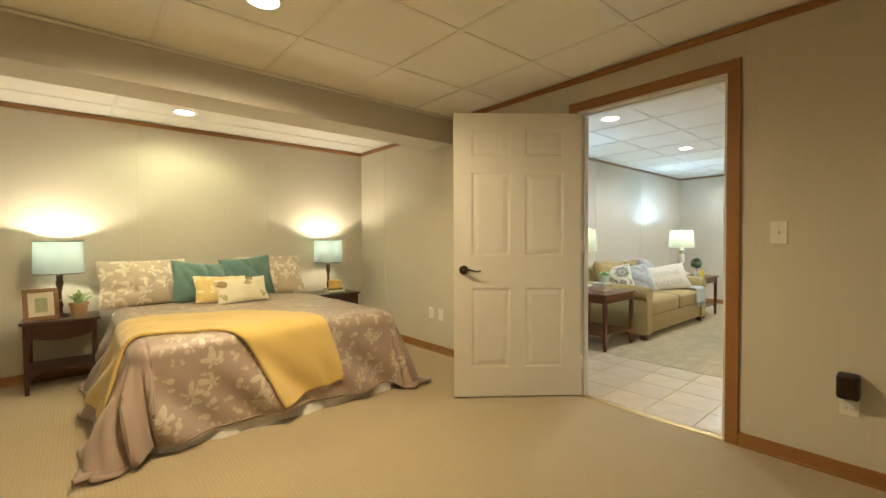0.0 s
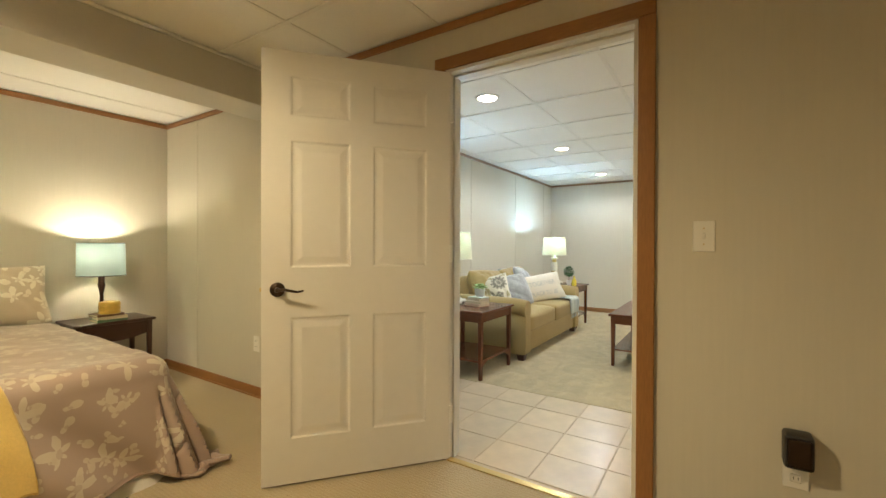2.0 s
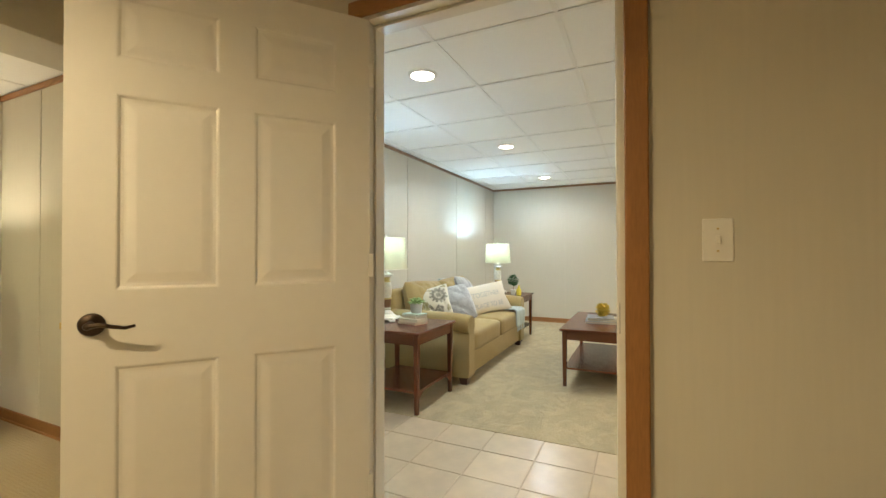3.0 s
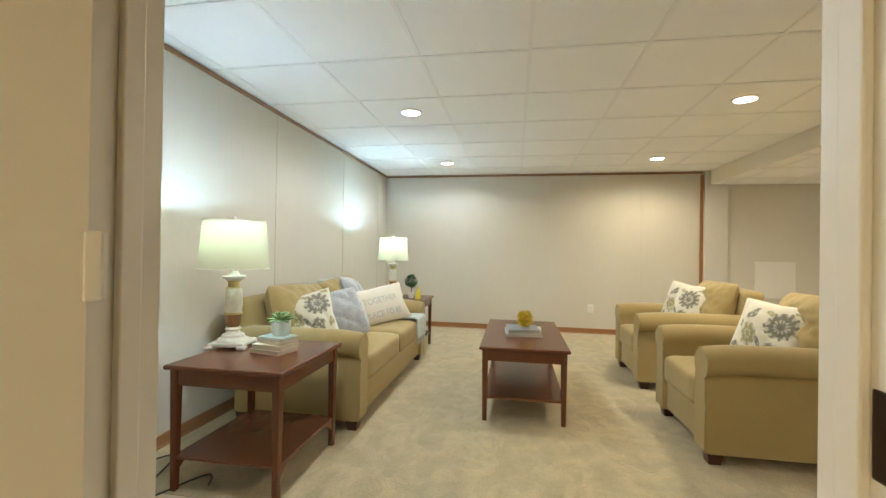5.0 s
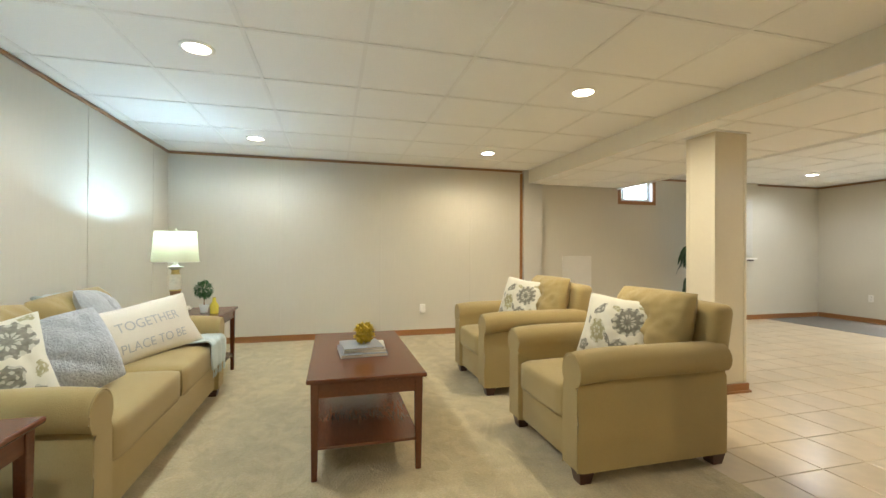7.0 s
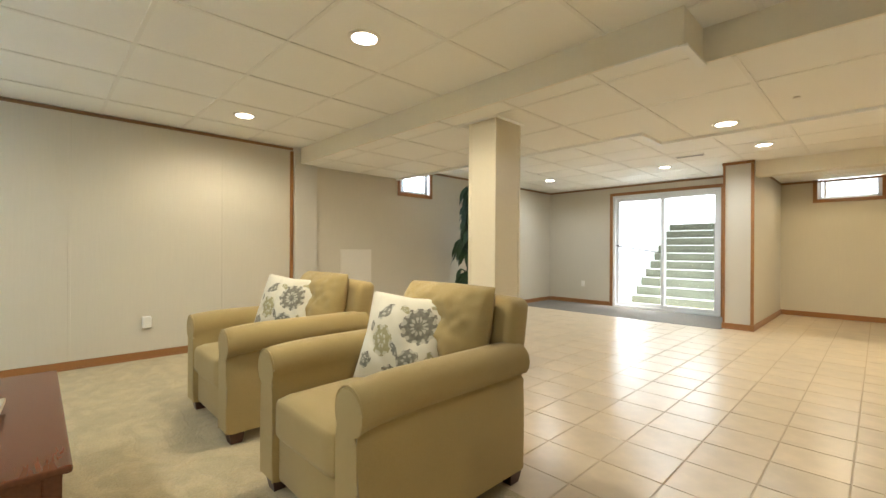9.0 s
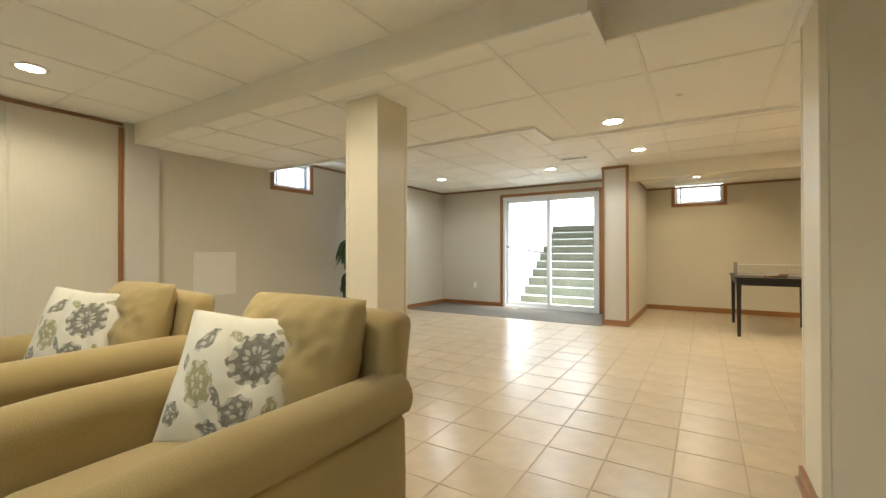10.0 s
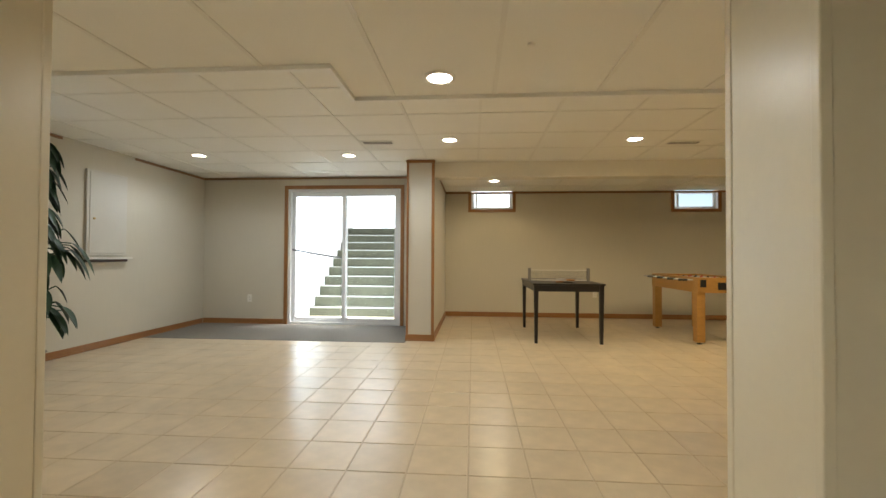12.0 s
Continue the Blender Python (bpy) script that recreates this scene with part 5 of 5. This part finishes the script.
M_PAPER = mat("page edges", (0.70, 0.62, 0.46), 0.9, grain=0.2, scale=300, stretch=(1, 1, 8))
cov = {k: mat("book cover " + k, c, 0.5, grain=0.05) for k, c in {"pink": (0.55, 0.30, 0.24), "cream": (0.68, 0.62, 0.48), "aqua": (0.45, 0.58, 0.52), "tan": (0.50, 0.34, 0.18), "slate": (0.30, 0.31, 0.31), "green": (0.12, 0.22, 0.14), "brown": (0.15, 0.08, 0.04)}.items()}
for k, (c, h, r) in enumerate([("pink", 0.022, 76), ("cream", 0.028, 82), ("tan", 0.024, 70), ("aqua", 0.012, 78)]):
    book(0.20 - 0.012 * k, 0.145 - 0.008 * k, h, cov[c], pose(4.22, 2.56, 0.599 + [0, 0.022, 0.05, 0.074][k], 0, 0, r), "old %s book in a small stack on the end table" % c)
M_POT = mat("white ceramic pot", (0.72, 0.72, 0.68), 0.35, grain=0.03)
M_SUCC = mat("succulent leaf", (0.24, 0.36, 0.12), 0.5, grain=0.2, scale=30, stain=0.1)
M_LEAF = mat("green leaf", (0.03, 0.105, 0.02), 0.5, grain=0.3, scale=30, stain=0.2, stain_scale=8)
M_SOIL = mat("dark soil", (0.03, 0.02, 0.012), 0.95, grain=0.4)


def leaf_bm(bm, base, d, length, width, droop=0.3, n=5, fold=0.15):
    """One pointed leaf that starts at base and runs along d."""
    d = Vector(d).normalized()
    side = d.cross(Vector((0, 0, 1)))
    side = side.normalized() if side.length > 1e-3 else Vector((1, 0, 0))
    up = side.cross(d)
    rows = []
    for k in range(n + 1):
        u = k / n
        c = Vector(base) + d * length * u - Vector((0, 0, 1)) * droop * length * u * u
        w = width * math.sin(math.pi * (0.08 + 0.92 * u)) ** 0.8 * 0.5 + 0.0004
        rows.append([bm.verts.new(c - side * w + up * fold * w), bm.verts.new(c), bm.verts.new(c + side * w + up * fold * w)])
    for a, b in zip(rows, rows[1:]):
        for k in range(2):
            bm.faces.new((a[k], a[k + 1], b[k + 1], b[k]))


suc = thing("succulent", "bright green succulent in a white ceramic pot", "plant", pose(4.20, 2.65, 0.685))
part("pot", lathe([(0.040, 0), (0.044, 0.004), (0.052, 0.075), (0.053, 0.08), (0.048, 0.08), (0.046, 0.07)], 32), M_POT, suc, smooth=True)
part("soil", lathe([(0.046, 0.068), (0.01, 0.072)], 20), M_SOIL, suc)
rnd = random.Random(4)
for ring, (cnt, el, ln) in enumerate([(9, 18, 0.085), (8, 42, 0.08), (6, 66, 0.07)]):
    for k in range(cnt):
        a = 2 * math.pi * (k + 0.5 * ring) / cnt + rnd.uniform(-0.1, 0.1)
        e = radians(el + rnd.uniform(-6, 6))
        bm = bmesh.new()
        leaf_bm(bm, (0, 0, 0.072), (math.cos(a) * math.cos(e), math.sin(a) * math.cos(e), math.sin(e)), ln, 0.03, 0.15, 6, 0.4)
        lf = part("leaf", bm, M_SUCC, suc, smooth=True)
        lf.modifiers.new("t", "SOLIDIFY").thickness = 0.004

top = thing("topiary", "round green topiary ball in a small pot", "plant", pose(6.88, 2.60, 0.599) @ Matrix.Scale(0.85, 4))
part("pot", lathe([(0.032, 0), (0.045, 0.075), (0.045, 0.08), (0.04, 0.075)], 24), M_POT, top, smooth=True)
part("stem", tube(bmesh.new(), [(0, 0, 0.06), (0.003, 0, 0.11), (0, 0, 0.17)], 0.006), M_LBROWN, top)
bm = bmesh.new()
for k in range(420):
    v = Vector((rnd.gauss(0, 1), rnd.gauss(0, 1), rnd.gauss(0, 1))).normalized()
    leaf_bm(bm, Vector((0, 0, 0.235)) + v * rnd.uniform(0.05, 0.082), v + Vector((rnd.uniform(-.7, .7), rnd.uniform(-.7, .7), rnd.uniform(-.7, .7))), 0.03, 0.02, 0.2, 2)
part("crown", bm, M_LEAF, top, "dense clipped small leaves")
bot = thing("bottle", "small yellow glass bottle beside the topiary", "bottle", pose(6.80, 2.50, 0.599))
part("glass", lathe([(0.03, 0), (0.034, 0.01), (0.034, 0.07), (0.015, 0.10), (0.012, 0.13), (0.016, 0.135)], 20), mat("yellow glass", (0.70, 0.58, 0.08), 0.15), bot, smooth=True)

for k, (w, d, r, c) in enumerate([(0.30, 0.22, 4, "slate"), (0.27, 0.20, -3, "cream"), (0.25, 0.19, 6, "slate")]):
    book(w * 1.0, d * 1.25, 0.02 - 0.003 * k, cov[c], pose(5.36 + 0.012 * k, 1.20 + 0.01 * k, 0.509 + [0, 0.02, 0.037][k], 0, 0, r), "%s-covered picture book stacked on the coffee table" % {"slate": "grey"}.get(c, c))
orb = thing("decorative_ball", "yellow ball of curled wooden strips", "ornament", pose(5.50, 1.33, 0.560 + 0.062) @ Matrix.Scale(1.12, 4))
rnd = random.Random(8)
M_ORB = mat("yellow dyed wood curl", (0.62, 0.46, 0.05), 0.6, grain=0.2, scale=60)
bm = lathe([(0.005, -0.045), (0.03, -0.034), (0.045, 0), (0.03, 0.034), (0.005, 0.045)], 16)
part("core", bm, M_ORB, orb)
bm = bmesh.new()
for k in range(170):
    v = Vector((rnd.gauss(0, 1), rnd.gauss(0, 1), rnd.gauss(0, 1))).normalized()
    leaf_bm(bm, v * 0.042, v + Vector((rnd.uniform(-1, 1), rnd.uniform(-1, 1), rnd.uniform(-1, 1))), 0.026, 0.018, -0.2, 3, 0.5)
part("curl_shell", bm, M_ORB, orb)

# bedside things
pf = thing("picture_frame", "brown wooden picture frame standing on the nightstand", "picture frame", pose(-0.46, 4.66, 0.551, -12, 0, 12) @ Matrix.Scale(1.2, 4))
part("frame", mk((-0.085, 0.085, -0.01, 0.01, 0, 0.024), (-0.085, 0.085, -0.01, 0.01, 0.176, 0.20), (-0.085, -0.061, -0.01, 0.01, 0.024, 0.176), (0.061, 0.085, -0.01, 0.01, 0.024, 0.176), bev=0.004), M_LBROWN, pf)
part("mat_board", mk((-0.062, 0.062, -0.003, 0.003, 0.022, 0.178)), mat("cream board", (0.66, 0.60, 0.46), 0.8), pf)
part("print", mk((-0.03, 0.03, -0.0045, -0.003, 0.05, 0.14)), mat("botanical print", (0.36, 0.38, 0.24), 0.8, grain=0.4, scale=40), pf)
fp = thing("potted_fern", "green leafy plant in a terracotta-coloured pot", "plant", pose(-0.245, 4.68, 0.55) @ Matrix.Scale(1.15, 4))
part("pot", lathe([(0.038, 0), (0.05, 0.08), (0.056, 0.082), (0.056, 0.10), (0.05, 0.10), (0.046, 0.09)], 28), mat("tan clay pot", (0.42, 0.28, 0.16), 0.8, grain=0.15), fp, smooth=True)
part("soil", lathe([(0.047, 0.088), (0.01, 0.092)], 18), M_SOIL, fp)
rnd = random.Random(12)
for k in range(46):
    a, e = rnd.uniform(0, 6.28), radians(rnd.uniform(35, 85))
    bm = bmesh.new()
    leaf_bm(bm, (rnd.uniform(-.02, .02), rnd.uniform(-.02, .02), 0.09), (math.cos(a) * math.cos(e), math.sin(a) * math.cos(e), math.sin(e)), rnd.uniform(0.11, 0.19), 0.016, 0.45, 5)
    part("leaf", bm, mat("pale green leaf", (0.26, 0.36, 0.14), 0.6, grain=0.2) if k == 0 else bpy.data.materials["pale green leaf"], fp, smooth=True)
for k, (c, h, r) in enumerate([("green", 0.02, 3), ("cream", 0.022, -4), ("brown", 0.018, 6)]):
    book(0.20 - 0.01 * k, 0.14, h, cov[c], pose(1.84, 4.58, 0.55 + [0, 0.02, 0.042][k], 0, 0, r), "%s book stacked on the nightstand" % c)
jar = thing("candle_jar", "small yellow ribbed jar on a stack of books", "jar", pose(1.93, 4.62, 0.61) @ Matrix.Scale(1.35, 4))
part("body", lathe([(0.045, 0), (0.05, 0.004), (0.05, 0.016), (0.047, 0.02), (0.05, 0.024), (0.05, 0.038), (0.047, 0.042), (0.05, 0.046), (0.05, 0.06), (0.046, 0.068)], 28), mat("yellow glaze", (0.62, 0.40, 0.07), 0.4, grain=0.1), jar, smooth=True)

# lamp cable behind the end table
cb = thing("lamp_cable", "thin black lamp cord lying on the floor", "cable")
part("cord", tube(bmesh.new(), [(4.02 + 0.16 * math.sin(k * 0.55) - 0.012 * k, 3.33 - 0.03 * k, 0.009) for k in range(17)], 0.004, 6), M_BLACK, cb)

# ---- far side of the tiled room ----
pn = thing("access_panel", "white square access panel set in the wall", "access panel", pose(EAST, -2.02, 0.585, 0, 0, -90))
part("frame", mk((-0.245, 0.245, -0.008, 0, 0, 0.49), bev=0.003), M_WHITE, pn)
part("door", mk((-0.225, 0.225, -0.012, -0.007, 0.02, 0.47), bev=0.002), M_WHITE, pn)
eb = thing("electrical_panel", "white painted electrical panel cover on the wall", "electrical panel", pose(EAST, -5.09, 1.06, 0, 0, -90))
part("box", mk((-0.27, 0.27, -0.03, 0, 0, 0.97), bev=0.004), M_DRY, eb)
part("door", mk((-0.24, 0.24, -0.038, -0.029, 0.03, 0.94), bev=0.004), M_DRY, eb)
part("knob", lathe([(0.012, 0), (0.012, 0.012), (0.006, 0.016)], 14), M_BRASS, eb, at=pose(-0.19, -0.038, 0.42, 90))
ws = thing("wall_shelf", "narrow white ledge under the electrical panel", "shelf", pose(EAST, -5.09, 1.02, 0, 0, -90))
part("ledge", mk((-0.30, 0.30, -0.09, 0, 0, 0.022), bev=0.004), M_WHITE, ws)
part("support", mk((-0.27, 0.27, -0.05, 0, -0.03, 0), bev=0.004), M_ESPR, ws)
pl = thing("tall_plant", "tall dark green plant with broad drooping leaves", "plant", pose(8.0, -3.84, 0) @ Matrix.Scale(0.95, 4))
part("pot", lathe([(0.11, 0), (0.15, 0.22), (0.16, 0.23), (0.14, 0.23), (0.13, 0.20)], 28), M_BLACK, pl, smooth=True)
part("soil", lathe([(0.135, 0.20), (0.02, 0.205)], 20), M_SOIL, pl)
M_MOSS = mat("dark moss", (0.05, 0.055, 0.03), 0.95, grain=0.4, scale=60, bump=0.6)
part("trunk", tube(bmesh.new(), [(0, 0, 0.2), (0.02, -0.02, 0.8), (0.0, -0.03, 1.4), (0.0, -0.05, 2.28)], 0.05, 12, 0.8), M_MOSS, pl, "dark mossy support pole", smooth=True)
M_DLEAF = mat("dark green leaf", (0.022, 0.06, 0.022), 0.45, grain=0.3, scale=30, stain=0.2, stain_scale=8)
rnd = random.Random(21)
for zc, cnt, ln, sp, reach in [(0.62, 40, 0.20, 0.10, 1.0), (1.15, 46, 0.25, 0.12, 1.2), (1.50, 40, 0.20, 0.12, 0.5), (1.80, 44, 0.20, 0.14, 0.5), (2.10, 40, 0.19, 0.10, 0.5)]:
    for k in range(cnt):
        a, e = 2 * math.pi * k / cnt * 2.4 + rnd.uniform(-0.3, 0.3), radians(rnd.uniform(-10, 45))
        z = zc + rnd.uniform(-sp, sp)
        p0 = Vector((0, -0.03 * z / 1.4, z))
        dr = Vector((math.cos(a) * math.cos(e), math.sin(a) * math.cos(e), math.sin(e)))
        L1 = reach * rnd.uniform(0.14, 0.28) * (0.6 if math.cos(a) > 0.3 else 1.0)
        p1 = p0 + dr * L1
        bm = bmesh.new()
        tube(bm, [p0, p0 + dr * L1 * 0.5 + Vector((0, 0, 0.02)), p1], 0.006, 5)
        leaf_bm(bm, p1, Vector((dr.x * 0.6, dr.y * 0.6, -0.55)), ln * rnd.uniform(0.65, 1.0), rnd.uniform(0.07, 0.115), 0.6, 7, 0.3)
        part("leaf", bm, M_DLEAF, pl, smooth=True)

gt = thing("net_table", "black wooden table set up with a small table-tennis net", "table", pose(2.52, -7.06, 0))
GW, GD, GH = 0.88, 1.30, 0.745
part("tabletop", mk((0, GW, 0, GD, GH - 0.025, GH), bev=0.004), M_ESPRB := mat("black-brown lacquer", (0.012, 0.010, 0.010), 0.3, grain=0.1), gt)
for x in (0.015, GW - 0.07):
    for y in (0.015, GD - 0.07):
        bm = mk((x, x + 0.055, y, y + 0.055, 0, GH - 0.025))
        for v in bm.verts:
            if v.co.z < 0.1:
                v.co.x += (x + 0.0275 - v.co.x) * 0.35
                v.co.y += (y + 0.0275 - v.co.y) * 0.35
        part("leg", bm, M_ESPRB, gt)
for b in [(0.07, GW - 0.07, 0.02, 0.04), (0.07, GW - 0.07, GD - 0.04, GD - 0.02), (0.02, 0.04, 0.07, GD - 0.07), (GW - 0.04, GW - 0.02, 0.07, GD - 0.07)]:
    part("apron", mk((*b, GH - 0.10, GH - 0.025)), M_ESPRB, gt)
nt = thing("table_tennis_net", "grey mesh table-tennis net between two posts", "net", pose(2.52, -6.41, GH))
M_NET = mat("grey mesh cord", (0.30, 0.28, 0.25), 0.8)
for x in (0.02, GW - 0.06):
    part("post", mk((x, x + 0.04, -0.02, 0.02, 0, 0.175), bev=0.006), mat("grey plastic post", (0.22, 0.20, 0.18), 0.5), nt)
bm = bmesh.new()
for k in range(44):
    box(bm, 0.06 + k * 0.0175, 0.0625 + k * 0.0175, -0.001, 0.001, 0.015, 0.14)
for k in range(8):
    box(bm, 0.06, GW - 0.06, -0.001, 0.001, 0.015 + k * 0.0165, 0.0175 + k * 0.0165)
part("mesh", bm, M_NET, nt)
part("tape", mk((0.06, GW - 0.06, -0.003, 0.003, 0.14, 0.152), (0.06, GW - 0.06, -0.003, 0.003, 0.004, 0.015)), M_SKIRT, nt, "white top tape")
for x, y, r, t2 in [(2.93, -6.02, 25, 0.0), (2.99, -6.06, 150, 0.022)]:
    pd = thing("table_tennis_bat", "grey and black table-tennis bat lying on the table", "bat", pose(x, y, GH + 0.001 + t2, t2 * 600, 0, r))
    bl = lathe([(0.075, 0), (0.077, 0.006), (0.075, 0.012)], 28)
    part("blade", bl, M_BLACK if r < 90 else mat("grey rubber", (0.30, 0.28, 0.26), 0.5), pd)
    part("handle", mk((0.06, 0.17, -0.014, 0.014, 0.0, 0.02), bev=0.005), M_OAKH, pd)

M_PINE = mat("honey oak veneer", (0.42, 0.22, 0.06), 0.4, grain=0.25, scale=10, stain=0.12, stretch=(1, 6, 6))
fb = thing("foosball_table", "oak foosball table with chrome rods and black grips", "game table", pose(0.70, -7.22, 0))
FW, FD, FH = 0.68, 1.34, 0.83
for x0, x1, y0, y1 in [(0, FW, 0, 0.03), (0, FW, FD - 0.03, FD), (0, 0.03, 0.03, FD - 0.03), (FW - 0.03, FW, 0.03, FD - 0.03)]:
    part("side_panel", mk((x0, x1, y0, y1, FH - 0.19, FH), bev=0.003), M_PINE, fb)
part("field", mk((0.03, FW - 0.03, 0.03, FD - 0.03, FH - 0.14, FH - 0.11)), mat("green field", (0.04, 0.16, 0.06), 0.6), fb)
for x in (0.0, FW - 0.10):
    for y in (0.02, FD - 0.12):
        lg = part("leg", mk((x, x + 0.10, y, y + 0.10, 0.025, FH - 0.19), bev=0.004), M_PINE, fb)
        part("leveller", lathe([(0.03, 0), (0.03, 0.01), (0.012, 0.014), (0.012, 0.03)], 16, x + 0.05, y + 0.05), M_BLACK, lg)
M_CHROME = mat("chrome rod", (0.42, 0.42, 0.42), 0.4, metal=1.0)
for k in range(8):
    y = 0.12 + k * (FD - 0.24) / 7
    rod = part("rod", tube(bmesh.new(), [(-0.16, y, FH - 0.035), (FW + 0.16, y, FH - 0.035)], 0.008), M_CHROME, fb)
    gx = FW + 0.07 if k % 2 else -0.17
    part("grip", tube(bmesh.new(), [(gx, y, FH - 0.035), (gx + 0.10, y, FH - 0.035)], 0.016, 10), M_BLACK, rod)
    for j in range(3):
        px = 0.16 + j * 0.18
        part("player", mk((px - 0.012, px + 0.012, y - 0.008, y + 0.008, FH - 0.10, FH - 0.01), bev=0.004), mat("red figure", (0.35, 0.04, 0.03), 0.4) if (k == 0 and j == 0) else (bpy.data.materials["red figure"] if k % 2 == 0 else M_BLACK), rod)
part("goal", mk((FW * 0.35, FW * 0.65, FD, FD + 0.006, FH - 0.15, FH - 0.06)), M_BLACK, fb, "black goal opening")
part("badge", mk((FW - 0.10, FW - 0.03, FD, FD + 0.004, FH - 0.12, FH - 0.03)), M_BLACK, fb, "black corner plate")

# ---- floor tiles, last ----
TX, TY, PX, PY = 3.862, -2.55, 0.3035, 0.315
G = 0.006


def tile_mesh():
    bm = mk((0, PX - G, 0, PY - G, -0.012, 0.0))
    tops = [e for e in bm.edges if all(v.co.z > -0.001 for v in e.verts)]
    bmesh.ops.bevel(bm, geom=tops, offset=0.0025, segments=1, affect="EDGES")
    me = bpy.data.meshes.new("tile")
    bm.to_mesh(me)
    bm.free()
    me.materials.append(M_TILE)
    return me


tm = tile_mesh()
slab = bpy.data.objects["floor_slab"]
cells = []
for i in range(-22, 18):
    for j in range(-20, 20):
        x, y = TX + i * PX, TY + j * PY
        cx, cy = x + PX / 2, y + PY / 2
        if cx > EAST + 0.1 or cy > NORTH + 0.1 or cx < -1.6 or cy < BACK:
            continue
        if cy > -1.75 and cx < 2.5:
            continue
        if x > 3.84 and y > -0.42 or (x > 4.98 and y + PY < -5.66):
            continue
        cells.append((x, y))
near = [c for c in cells if 2.4 < c[0] < 5.9 and -4.6 < c[1] < 3.4]
near.sort(key=lambda c: abs(c[0] - 4.1) + 0.6 * abs(c[1] + 2.2))
near = set(near[:290])
bm = bmesh.new()
for x, y in cells:
    if (x, y) in near:
        ob = new("tile", tm)
        ob.parent = slab
        ob.location = (x, y, 0.0012 * random.random())
    else:
        box(bm, x, x + PX - G, y, y + PY - G, -0.012, 0.0)
ob = part("tiles_rest", bm, M_TILE, slab)
ob["kind"] = "stuff"

# The living side is laid out in a plan of its own; this sets that plan against the bedroom's.
PLAN = Matrix.Translation((-0.010, -0.020, 0.0)) @ Matrix.Scale(0.9765, 4)
for ob in list(scene.objects):
    if ob.parent is None and ob.type != "CAMERA" and ob.name != "sun":
        ends = [ob.matrix_basis @ Vector(c) for c in ob.bound_box] if ob.type == "MESH" else [ob.matrix_basis.translation]
        if ob.type == "EMPTY" and ob.matrix_basis.translation.length < 0.001:
            ends = [c.matrix_basis @ Vector(v) for c in ob.children for v in c.bound_box]
        mid = sum(ends, Vector()) / len(ends)
        if mid.x > 2.63 or mid.y < -1.62:
            ob.matrix_basis = PLAN @ ob.matrix_basis
